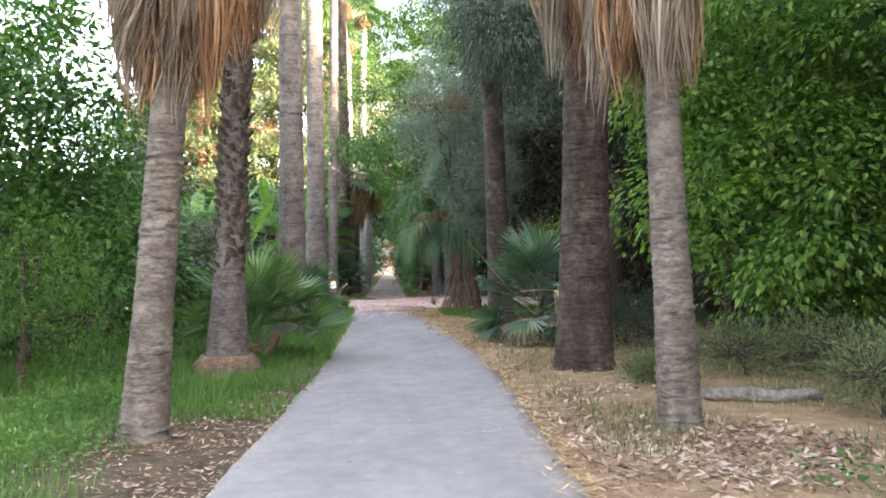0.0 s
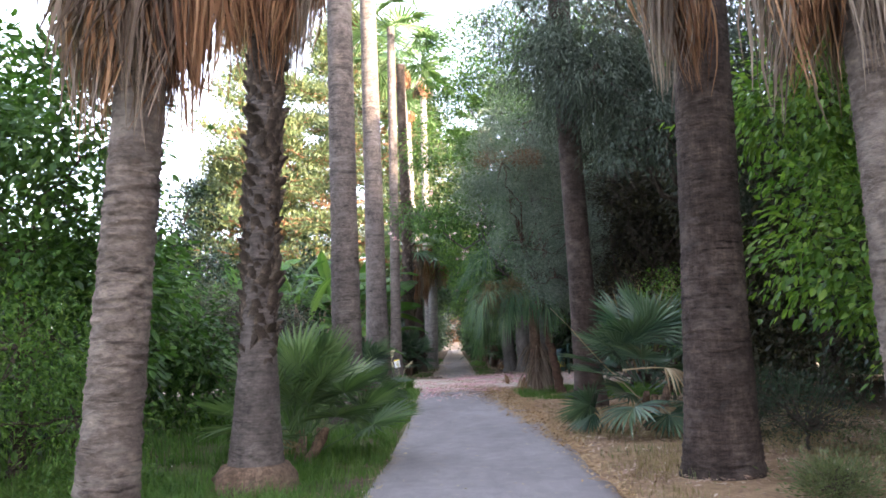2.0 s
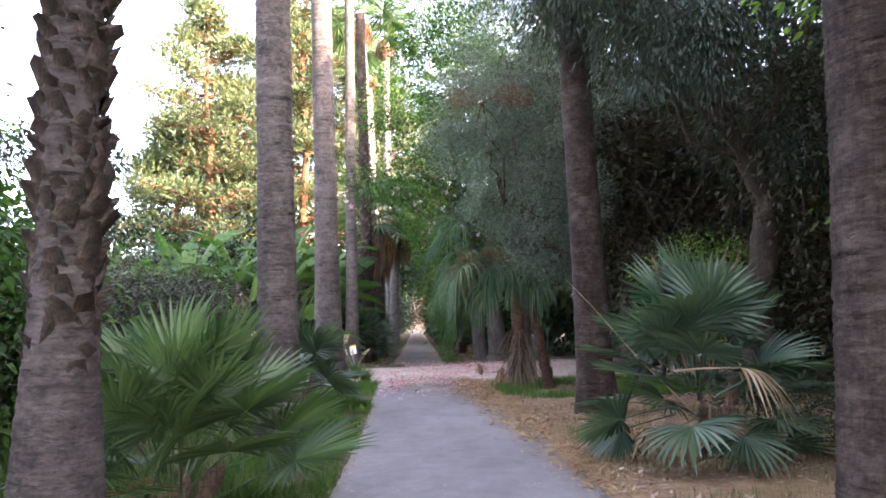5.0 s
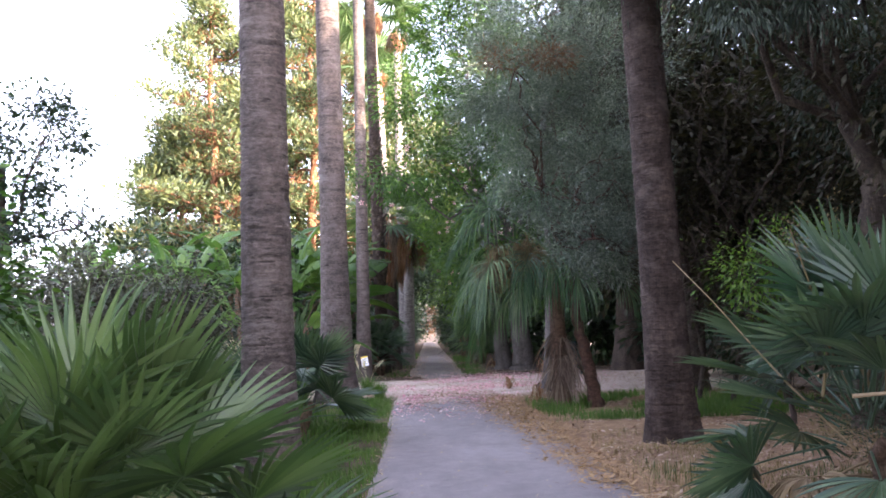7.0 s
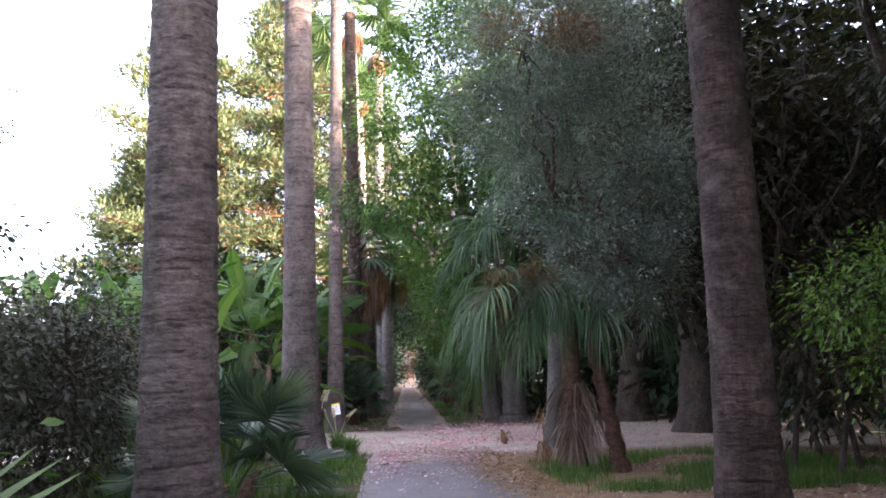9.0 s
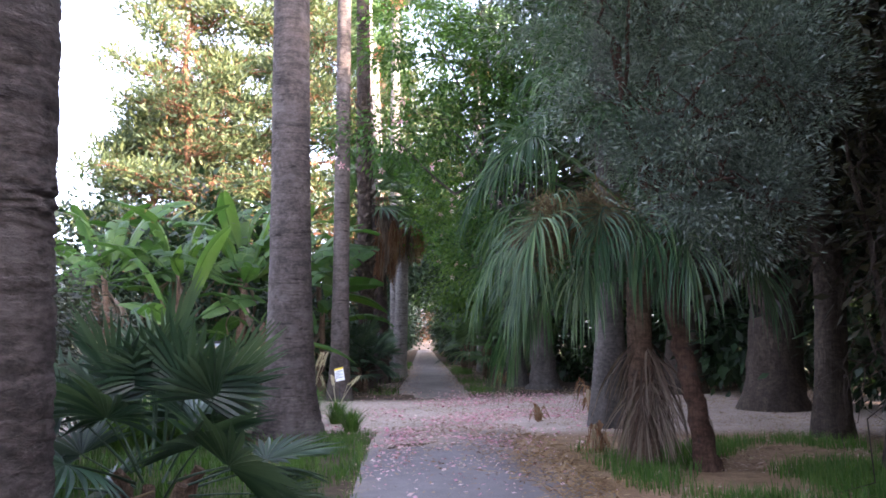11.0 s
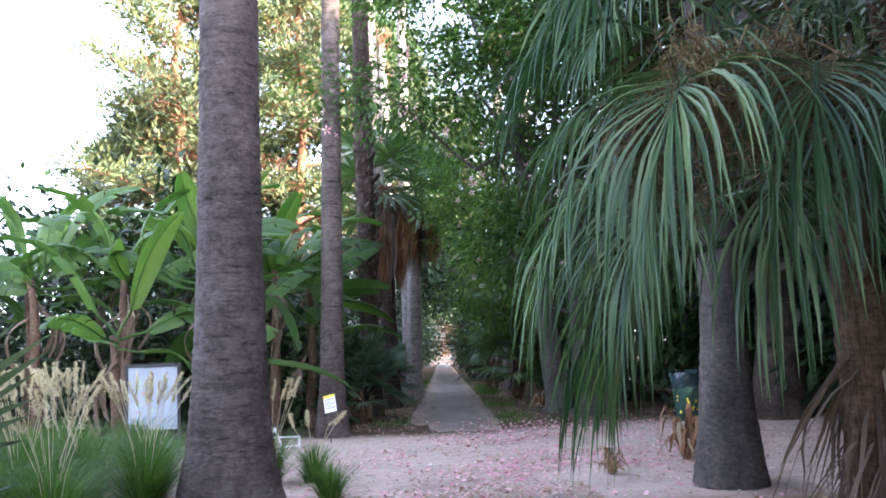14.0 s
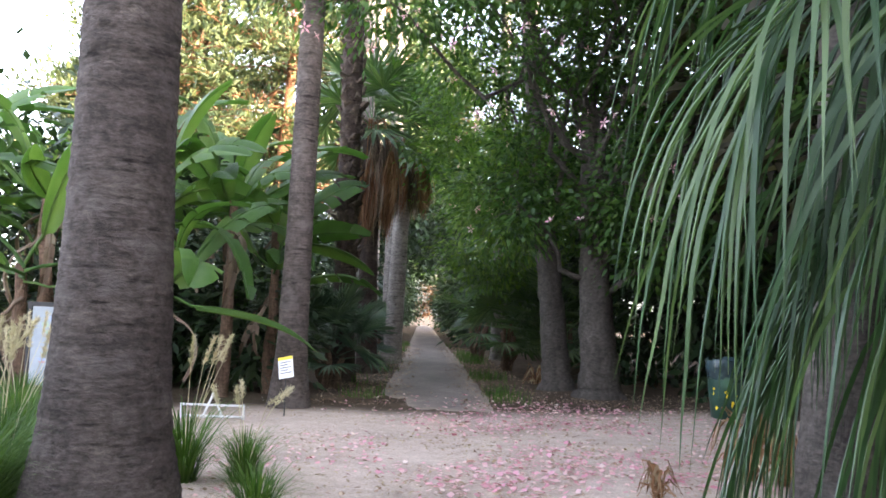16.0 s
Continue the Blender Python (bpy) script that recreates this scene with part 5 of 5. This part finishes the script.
tube(g, bend((-1.4, -.35, 1.93), (-.1, -.05, .5), 6, .01), [.003, .004, .006, .007, .008, .009], 6)
g.build("dry_stalk", M["dead_pale"], rs, "thin leaning dry leaf stalk")
put_part("dead_leaf", FANS_DEAD[0], rs, "pale tan dried fan leaf", toward((-.45, -.85, .98), -12, -4, 0, 1.15))
fan_shrub((-2.95, 13.3, 0), 34, FANS_BIG, "clump of large green fan palm leaves behind the rough palm", (0.05, 0.5), (4, 84), (0.62, 0.88), 2)
fan_shrub((-3.8, 21.7, 0), 24, FANS, "clump of dark green fan palm leaves between tall palms", (0.1, 0.6), (-10, 78), (0.75, 1.0), 2)


# ---- bananas ----
def banana_mesh(length, width, arch, torn, mat="banana", name="leaf"):
    g = Geo()
    n = 15
    s = np.linspace(0, 1, n)
    stalk = 0.22 * length
    x = stalk + s * length * (1 - .25 * arch * s)
    z = 0.30 * length * np.sin(s * 1.3) - arch * length * .75 * s ** 2.1
    tube(g, np.stack([np.concatenate([[0, stalk * .5], x]), np.zeros(n + 2), np.concatenate([[0, .02], z])], -1), np.linspace(.028, .006, n + 2), 6)
    w = width * np.sin(np.pi * np.clip(s * .93 + .06, 0, 1)) ** .55
    for side in (1, -1):
        k = 0
        while k < n - 1:
            e = min(n - 1, k + rng.integers(2, 6) if torn else n - 1)
            gap = .012 * length if torn else 0
            sag = rng.uniform(.0, .35)
            idx = np.arange(k, e + 1)
            inner = np.stack([x[idx], 0 * idx, z[idx] - .004], -1)
            fx = x[idx] + np.linspace(gap, -gap, len(idx)) + .05 * length
            mid = np.stack([fx - .02 * length, side * w[idx] * .55, z[idx] + .10 * w[idx] - .2 * sag * w[idx]], -1)
            outer = np.stack([fx, side * w[idx], z[idx] - sag * w[idx] + rng.normal() * .01], -1)
            m = len(idx)
            v = np.concatenate([inner, mid, outer])
            q = np.arange(m - 1)
            g.put(v, np.concatenate([np.stack([q, q + 1, q + m + 1, q + m], -1), np.stack([q + m, q + m + 1, q + 2 * m + 1, q + 2 * m], -1)]))
            k = e
    return g.mesh(name, M[mat], True)


BANANA = [banana_mesh(rng.uniform(1.8, 2.3), rng.uniform(.22, .30), a, k != 0) for k, a in enumerate((.3, .5, .7, .9, .6, .4))]
BANANA_DEAD = [banana_mesh(1.2, .075, 1.0, True, "dead_grey", "dead_leaf") for k in range(2)]


def banana(x, y, h, count):
    t = thing("banana_plant", (x, y, 0), "banana plant with broad bright green arching leaves", "banana plant", "banana grove")
    g = Geo()
    tube(g, bend((0, 0, -.05), (rng.normal() * .1, rng.normal() * .1, h), 6, .015), np.linspace(.13, .07, 6), 10, .02)
    g.build("stem", M["root"], t, smooth=True)
    for k in range(count):
        s = k / max(1, count - 1)
        put_part("leaf", BANANA[rng.integers(0, 6)], t, "", toward((0, 0, h - .25 + .25 * s), k * 137.5 + rng.normal() * 15, -8 + 62 * s + rng.normal() * 9, rng.normal() * 30, rng.uniform(.75, 1.1)))
    for k in range(3):
        az = rng.random() * 360
        put_part("dead_leaf", BANANA_DEAD[k % 2], t, "brown withered hanging leaf", toward((0, 0, h - .3 - .3 * rng.random()), az, -48, rng.normal() * 25, rng.uniform(.8, 1.1)))


for x, y, h, c in ((-6.0, 36.6, 2.7, 10), (-6.9, 35.2, 2.4, 9), (-7.6, 37.4, 3.1, 10), (-8.6, 35.6, 2.6, 9), (-9.4, 37.2, 3.0, 10), (-10.5, 35.8, 2.6, 9), (-11.6, 37.5, 2.9, 9), (-12.8, 36.0, 2.5, 8), (-14.2, 37.4, 2.8, 8), (-5.7, 38.8, 2.6, 9), (-7.0, 39.6, 3.0, 9), (-9.0, 39.8, 3.1, 8), (-6.3, 34.6, 1.3, 6), (-8.0, 33.9, 1.4, 6), (-11.2, 39.6, 3.1, 8), (-5.4, 37.4, 1.6, 6)):
    banana(x, y, h + .62, c)
wood("banana_undergrowth", [(-6 - 1.3 * k, 38.2 + .6 * (k % 2), 1.1, 1.1, 1.0, 1.1) for k in range(8)], 12000, (.30, .10), M["leaf_dark"], "dark tangled undergrowth beneath the bananas", 16, .25, "undergrowth")


# ---- fountain grass with pale plumes ----
def plume_clump(x, y, n, h, plumes):
    t = thing("fountain_grass", (x, y, 0), "clump of fountain grass with pale feathery plumes", "ornamental grass", "fountain grass")
    g = Geo()
    a = rng.random(n) * 6.28
    out = np.stack([np.cos(a), np.sin(a), 0 * a], -1)
    st = out * (.12 * rng.random((n, 1)))
    hh = (h * (.25 + .85 * rng.random(n) ** .8))[:, None]
    rr = (h * 1.05 * rng.random(n))[:, None]
    side = np.stack([-np.sin(a), np.cos(a), 0 * a], -1) * .0065
    rows = []
    for s in np.linspace(0, 1, 5):
        p = st + out * rr * s ** 1.4 + np.array([0, 0, 1]) * hh * (1.25 * s - .55 * s ** 3)
        rows += [p - side * (1.05 - s), p + side * (1.05 - s)]
    v = np.stack(rows, 1)
    q = np.arange(n)[:, None] * 10 + np.arange(4)[None] * 2
    g.put(v, np.stack([q, q + 1, q + 3, q + 2], -1))
    g.build("tuft", M["grass"], t)
    for k in range(plumes):
        g = Geo()
        az = rng.random() * 6.28
        o = np.array([np.cos(az), np.sin(az), 0])
        ln = np.array([[0, 0, 0], o * .12 + [0, 0, h * .7], o * (.2 + .15 * rng.random()) + [0, 0, h * 1.12], o * (.30 + .22 * rng.random()) + [0, 0, h * 1.38]])
        tube(g, ln, [.004, .003, .003, .002], 4)
        u = rng.random(170)[:, None]
        p = ln[2] + (ln[3] - ln[2]) * u
        leaves(g, p, unit(ln[3] - ln[2]) * .9 + rng.normal(size=(170, 3)) * .42, .05, .007)
        g.build("plume", M["plume"], t)


for x, y, h, k in ((-6.6, 29.6, .85, 9), (-7.3, 30.6, .9, 9), (-5.9, 30.2, .75, 7), (-8.0, 29.8, .9, 8), (-5.3, 28.9, .75, 9), (-5.6, 27.4, .75, 10), (-6.3, 28.1, .85, 12), (-7.1, 28.4, .85, 12), (-6.0, 26.3, .7, 8), (-7.6, 27.2, .8, 10), (-4.25, 29.9, .9, 7), (-3.75, 30.0, .6, 6), (-6.6, 31.4, .8, 7), (-3.3, 28.7, .5, 0), (-5.05, 28.1, .8, 6), (-5.9, 28.6, .85, 8), (-6.7, 27.2, .8, 7), (-5.2, 26.7, .7, 6), (-6.9, 29.2, .85, 7), (-5.9, 27.0, .75, 6)):
    plume_clump(x, y, 850 if x < -5 else 320, h * (1.25 if x < -5 else 1.0), int(k * .85))


# ---- small built things ----
def sign_board():
    t = thing("map_board", (-7.25, 33.6, 0), "pale printed map panel in a dark frame on posts", "sign")
    g = Geo()
    box(g, (-.40, -.012, .40), (.40, .012, 1.44))
    panel = g.build("panel", M["map_pale"], t, "pale blue-white map panel")
    g = Geo()
    box(g, (-.46, -.03, 1.445), (.46, .03, 1.50))
    g.build("top_rail", M["black"], t)
    for x in (-.43, .43):
        g = Geo()
        box(g, (x - .025, -.025, -.05), (x + .025, .025, 1.445))
        g.build("post", M["black"], t)
    for k in range(16):
        g = Geo()
        x, z = rng.uniform(-.30, .30), rng.uniform(.58, 1.34)
        w, h = rng.uniform(.02, .09), rng.uniform(.015, .06)
        g.put([(x, -.0165, z - h), (x + w, -.0165, z - h * .4), (x + w * .7, -.0165, z + h), (x - w * .5, -.0165, z + h * .5)], [(0, 1, 2, 3)])
        g.build("print", M[("map_green", "map_red", "map_blue", "map_green")[k % 4]], panel)
    t.rotation_euler = (0, 0, radians(8))


def plaque():
    t = thing("plant_label", (-4.42, 34.45, 0), "small tilted white plant label on a thin stake", "sign")
    g = Geo()
    tube(g, [(0, 0, -.05), (0, 0, .3), (0, .0, .58)], [.009, .009, .009], 6)
    g.build("stake", M["black"], t)
    m = Euler((radians(-25), radians(-12), 0)).to_matrix().to_4x4()
    g = Geo()
    box(g, (-.105, -.006, -.16), (.105, .006, .16))
    plate = put_part("plate", g.mesh("plate", M["white"]), t, "white plate", Matrix.Translation((0, -.02, .68)) @ m)
    g = Geo()
    box(g, (-.105, -.009, .11), (.105, -.0065, .16))
    put_part("band", g.mesh("band", M["yellow"]), plate, "yellow top band")
    for k in range(5):
        g = Geo()
        box(g, (-.08, -.0085, .07 - .04 * k), (.08 - .05 * (k % 2), -.0065, .082 - .04 * k))
        put_part("text_line", g.mesh("text_line", M["black"]), plate)


def barrier():
    t = thing("low_barrier", (-5.25, 33.9, 0), "low white pipe barrier with a triangular end", "barrier")
    for a, b in (((-.45, 0, .18), (.4, 0, .18)), ((-.45, 0, .03), (.4, 0, .03)), ((-.16, 0, 0), (-.02, 0, .34)), ((.12, 0, 0), (-.02, 0, .34)), ((.4, 0, -.03), (.4, 0, .2)), ((-.45, 0, -.03), (-.45, 0, .2))):
        g = Geo()
        tube(g, [a, tuple((np.array(a) + np.array(b)) / 2), b], [.017] * 3, 8)
        g.build("pipe", M["white"], t, smooth=True)


def litter_bin():
    t = thing("litter_bin", (2.2, 34.8, 0), "dark green litter bin with yellow marks and plastic liner", "litter bin")
    g = Geo()
    tube(g, [(0, 0, -.1), (0, 0, .6), (0, 0, 1.14)], [.035] * 3, 10)
    box(g, (-.06, -.06, 1.12), (.06, .06, 1.18))
    g.build("post", M["dark_green_metal"], t)
    c = np.array([-.36, -.05, 0])
    th = np.linspace(0, 2 * np.pi, 24, endpoint=False)
    g = Geo()
    rows = []
    for z, r in ((.14, .15), (.16, .20), (.5, .235), (.93, .265), (.95, .27), (.95, .25), (.5, .215), (.18, .18)):
        rows.append(np.stack([c[0] + r * np.cos(th), c[1] + r * .9 * np.sin(th), 0 * th + z], -1))
    v = np.stack(rows)
    i, j = np.meshgrid(np.arange(7), np.arange(24), indexing="ij")
    k = (j + 1) % 24
    g.put(v, np.stack([i * 24 + j, i * 24 + k, (i + 1) * 24 + k, (i + 1) * 24 + j], -1))
    box(g, (-.30, -.19, .135), (-.42, .09, .15))
    bucket = g.build("bucket", M["dark_green_metal"], t, smooth=True)
    g = Geo()
    rows = []
    for z, r in ((.70, .250), (.78, .266), (.85, .275), (.965, .285), (.985, .27), (.93, .24), (.75, .22)):
        wob = 1 + .035 * rng.normal(size=24)
        rows.append(np.stack([c[0] + r * wob * np.cos(th), c[1] + r * .9 * wob * np.sin(th), 0 * th + z + .02 * rng.normal(size=24)], -1))
    v = np.stack(rows)
    i, j = np.meshgrid(np.arange(6), np.arange(24), indexing="ij")
    k = (j + 1) % 24
    g.put(v, np.stack([i * 24 + j, i * 24 + k, (i + 1) * 24 + k, (i + 1) * 24 + j], -1))
    g.build("liner", M["bag"], bucket, "crumpled grey-blue plastic liner", True)
    for z in (.32, .62):
        g = Geo()
        box(g, (-.14, -.03, z), (.03, .03, z + .05))
        g.build("bracket", M["dark_green_metal"], t)
    for k in range(16):
        a = rng.uniform(-2.6, -.5)
        z = rng.uniform(.28, .62)
        r = .225 + .08 * (z - .4)
        g = Geo()
        p = np.array([c[0] + r * np.cos(a), c[1] + r * .92 * np.sin(a), z])
        s, u = np.array([-np.sin(a), np.cos(a), 0]), np.array([0, 0, 1.0])
        w, h = rng.uniform(.012, .03), rng.uniform(.02, .035)
        o = np.array([np.cos(a), np.sin(a), 0]) * .006
        g.put([p + o - s * w, p + o - u * h, p + o + s * w, p + o + u * h], [(0, 1, 2, 3)])
        g.build("mark", M["yellow"], bucket)


def fallen_log():
    t = thing("fallen_log", (3.3, 8.6, 0.07), "weathered grey log lying on the leaf litter", "log")
    g = Geo()
    tube(g, bend((-.52, .12, 0), (.62, -.18, .01), 9, .01), [.05, .07, .075, .075, .072, .07, .068, .065, .05], 12, .05)
    g.build("trunk", M["weathered"], t, smooth=True)


sign_board(), plaque(), barrier(), litter_bin(), fallen_log()

# withered plants near the litter bin and by the walk
for x, y, s in ((0.9, 30.9, 1.3), (1.15, 30.7, 1.0), (-0.35, 41.3, .9), (0.1, 41.6, .8), (-.2, 29.9, .6), (0.25, 25.9, .7)):
    t = thing("withered_plant", (x, y, 0), "withered plant with curled brown dry leaves", "plant", "withered plants")
    for k in range(30):
        g = Geo()
        a = rng.random() * 6.28
        o = np.array([np.cos(a), np.sin(a), 0])
        h = .12 + .38 * rng.random()
        line = np.array([o * .03, o * .12 + [0, 0, h], o * .20 + [0, 0, h * 1.1], o * (.22 + .16 * rng.random()) + [0, 0, h * .45 * rng.random()]]) * s
        f = np.linspace(0, 3, 9)
        line = np.stack([np.interp(f, np.arange(4), line[:, q]) for q in range(3)], -1) + rng.normal(size=(9, 3)) * .012
        side = np.array([-np.sin(a), np.cos(a), 0]) * (.014 + .014 * rng.random()) * s
        w = np.array([.3, .6, .9, 1.2, 1.1, .9, .8, .5, .1])[:, None]
        v = np.stack([line - side * w, line + [0, 0, .012], line + side * w], 1)
        q = np.arange(8)[:, None] * 3 + np.array([0, 1])[None]
        g.put(v, np.stack([q, q + 1, q + 4, q + 3], -1))
        g.build("dry_leaf", M["dead"] if k % 4 else M["dead_pale"], t)


# ---- ground cover ----
def scatter(n, x0, x1, y0, y1, weight):
    x, y = rng.uniform(x0, x1, n), rng.uniform(y0, y1, n)
    keep = rng.random(n) < weight(x, y)
    return np.stack([x[keep], y[keep], 0 * x[keep]], -1)


def blades(name, p, h, w, mat, label, lean=.5, category="grass"):
    n = len(p)
    a = rng.random(n) * 6.28
    d = np.stack([np.cos(a), np.sin(a), 0 * a], -1)
    s = np.stack([-np.sin(a), np.cos(a), 0 * a], -1)
    hh = (h * (.4 + .8 * rng.random(n)))[:, None]
    le = hh * lean * rng.random((n, 1))
    up = np.array([0, 0, 1.0])
    w = (w * (.7 + .6 * rng.random(n)))[:, None]
    p = p - up * .01
    v = np.stack([p - s * w / 2, p + s * w / 2, p + d * le * .35 + up * hh * .6 + s * w * .4, p + d * le * .35 + up * hh * .6 - s * w * .4, p + d * le + up * hh + s * w * .06, p + d * le + up * hh - s * w * .06], 1)
    q = np.arange(n)[:, None] * 6
    g = Geo()
    g.put(v, np.concatenate([q + np.array([[0, 1, 2, 3]]), q + np.array([[3, 2, 4, 5]])]))
    return tagged(g.build(name, mat), label, category, kind="stuff")


def flakes(name, p, size, mat, label, slim=.45, lift=.02, tilt=.25, category="leaf litter"):
    n = len(p)
    base = np.where((edge(p[:, 0], p[:, 1]) < 0.02) & ((p[:, 1] < 28.9) | (p[:, 1] > 36)), .016, .004)
    p = p + np.stack([0 * p[:, 0], 0 * p[:, 0], base + lift * rng.random(n)], -1)
    a = rng.random(n) * 6.28
    way = np.stack([np.cos(a), np.sin(a), tilt * rng.normal(size=n)], -1)
    ln = size * (.5 + rng.random(n))
    g = Geo()
    leaves(g, p, way, ln, ln * slim * (.6 + .7 * rng.random(n)), up=np.array([0, 0, 1.0]) + tilt * rng.normal(size=(n, 3)))
    return tagged(g.build(name, mat), label, category, kind="stuff")


def edge(x, y):
    return np.abs(x - path_mid(y)) - path_half(y)


def patchy(x, y, s, seed, cut=0.0):
    return np.clip(.5 + 2.2 * (wave(x, y, s, seed) - cut), 0, 1)


blades("lawn_grass", scatter(62000, -9, -1.4, 3.5, 13, lambda x, y: lawn_zone(x, y) * patchy(x, y, 1.1, 21, -.25) * (x < -2.2 - .1 * (y > 11))), .19, .008, M["grass"], "lush green uncut grass under the trees", 1.3)
blades("lawn_grass_far", scatter(38000, -12, -1.6, 13, 27, lambda x, y: lawn_zone(x, y) * patchy(x, y, .9, 31, -.1)), .22, .013, M["grass"], "green uncut grass beneath the palms", .7)
blades("verge_grass", scatter(70000, -4.4, -1.2, 8, 28.2, lambda x, y: (x < path_mid(y)) * np.clip((edge(x, y) + .06) / .15, 0, 1) * np.clip((1.3 - edge(x, y)) / .6, 0, 1) * patchy(x, y, 1.4, 41, -.2)), .13, .008, M["grass"], "short green grass along the path's edge", .8)
blades("shade_grass", scatter(52000, -.6, 5.2, 22.3, 29, lambda x, y: np.clip((edge(x, y) - .15) / .4, 0, 1) * patchy(x, y, .8, 51, -.02) * (x + .35 * y < 13.4) * (y < 26.2 + .5 * np.clip(x - 1.2, 0, 2))), .17, .009, M["grass"], "green grass patch around the small tree", .6)
blades("far_verge_grass", scatter(34000, -6.4, .2, 37, 62, lambda x, y: np.clip((edge(x, y) + .12) / .25, 0, 1) * np.clip((.9 - edge(x, y)) / .4, 0, 1) * np.clip(patchy(x, y, .55, 55, .12), 0.02, 1)), .24, .012, M["grass"], "green grass edging the far walk", .7)
blades("dry_grass", scatter(46000, .5, 6, 5, 21, lambda x, y: (x > path_mid(y)) * np.clip((edge(x, y) - .02) / .5, 0, 1) * patchy(x, y, .9, 61, .0) * np.clip((y - 6.8) / 2, 0, 1)), .10, .007, M["straw"], "thin dry straw-coloured grass", .9)
blades("weedy_grass", scatter(24000, .7, 5.5, 6, 20, lambda x, y: np.clip((edge(x, y) - .15) / .4, 0, 1) * patchy(x, y, .8, 71, .22)), .12, .008, M["leaf_weed"], "dull green weeds among dry grass", .7)
flakes("leaf_litter", scatter(40000, .8, 7, 3.5, 12, lambda x, y: np.clip((edge(x, y) + .02) / .3, 0, 1) * patchy(x, y, .7, 81, -.25) * np.clip((10.5 - y) / 3, .12, 1)), .085, M["litter"], "brown fallen leaves and bark strips", .32, .03)
flakes("leaf_litter_left", scatter(9000, -4.2, -1.4, 4.0, 11, lambda x, y: np.clip((edge(x, y) + .03) / .2, 0, 1) * np.clip(1 - lawn_zone(x, y), .06, 1)), .06, M["litter"], "dry brown leaves on bare earth", .35)
flakes("edge_straw", scatter(60000, -2.2, 2.2, 5, 27, lambda x, y: (x > path_mid(y)) * np.exp(-((edge(x, y) - .05 + .25 * (y > 17)) / (.13 + .014 * np.clip(y - 12, 0, 12))) ** 2)), .08, M["straw_orange"], "tan straw and leaves along the path's edge", .2, .012)
flakes("straw_drift", scatter(60000, -2.2, 2.2, 14, 28, lambda x, y: (x > path_mid(y)) * np.exp(-((edge(x, y) + .02 * np.clip(y - 15, 0, 12)) / (.16 + .03 * np.clip(y - 14, 0, 12))) ** 2) * patchy(x, y, 1.3, 77, -.2)), .11, M["straw_orange"], "drift of orange-tan straw over the path's edge", .13, .014)
flakes("edge_straw_left", scatter(26000, -3.6, -1.2, 4, 27, lambda x, y: (x < path_mid(y)) * np.exp(-((edge(x, y) - .02) / .1) ** 2)), .05, M["dead_pale"], "tan straw along the path's grassy edge", .2, .012)
flakes("far_path_litter", scatter(16000, -6, 0, 36, 60, lambda x, y: np.clip((edge(x, y) + .7) / .7, 0, 1) * (edge(x, y) < 1.1)), .07, M["litter"], "dry leaves strewn along the far walk", .4, .014)
flakes("path_specks", scatter(1200, -3, 1, 4, 29, lambda x, y: edge(x, y) < 0), .032, M["dead_pale"], "scattered dry leaf bits on the asphalt", .4, .014)
flakes("cross_walk_litter", scatter(34000, -6, 9, 24.5, 39.5, lambda x, y: np.clip(sand_zone(x, y) * .55 + (x > -.5) * (y > 34) * .6 + (x > .1) * .8, 0, .95) * patchy(x, y, .6, 91, -.2)), .05, M["litter"], "dry leaf litter over the sandy cross walk", .42, .02)
flakes("pale_litter", scatter(26000, -6, 9, 25, 39, lambda x, y: np.clip(sand_zone(x, y) * .6 + (x > 0) * .3, 0, .8) * patchy(x, y, .7, 93, -.1)), .05, M["dead_pale"], "pale dry leaf bits on the sand", .45, .015)
flakes("fallen_petals", scatter(34000, -4.6, 5, 26.2, 38.5, lambda x, y: np.exp(-((x + .9 - .25 * (y - 32)) / 2.3) ** 2) * np.exp(-((y - 32.2) / 4.2) ** 2) * patchy(x, y, .5, 95, -.05)), .062, M["petal"], "pink fallen blossom petals on the ground", .75, .014)
flakes("verge_litter", scatter(26000, .4, 5.5, 11, 26, lambda x, y: np.clip((edge(x, y) + .02) / .3, 0, 1) * patchy(x, y, .9, 83, -.1)), .075, M["litter"], "brown fallen leaves over the dry verge", .35, .025)
flakes("path_end_petals", scatter(9000, -2.6, 1.2, 22.5, 29.2, lambda x, y: (edge(x, y) < .1) * np.clip((y - 22.5) / 6, 0, 1) ** 1.5 * patchy(x, y, .9, 97, -.1)), .05, M["petal"], "faded pink petals strewn over the path's end", .7, .012)
flakes("path_end_litter", scatter(14000, -2.6, 1.2, 22, 29.4, lambda x, y: (edge(x, y) < .1) * np.clip((y - 22 + 1.2 * (x + 1)) / 6, 0, 1) ** 1.5 * patchy(x, y, 1.1, 99, -.1)), .06, M["litter"], "dry brown leaves strewn over the path's end", .4, .014)
flakes("pebbles", scatter(5000, -6, 8, 5, 37, lambda x, y: np.clip((edge(x, y)) / .3, 0, 1) * .5), .03, M["stone"], "small pale pebbles and chips", .8, .006)
wood("ground_ivy", [(3.2, 5.2, .05, .9, .5, .07), (4.4, 5.6, .05, .9, .6, .08)], 1500, (.05, .04), M["leaf_mid"], "low green ground ivy at the verge", 12, .1, "ground cover")
wood("lawn_weeds", [(-3.2 - .62 * k, 6.4 + 1.9 * ((k * 5) % 4) + .3 * (k % 3), .10, .7, .8, .12) for k in range(10)], 16000, (.055, .02), M["leaf_bright"], "low soft bright green weeds in the lawn", 18, .09, "weeds", 0.2)
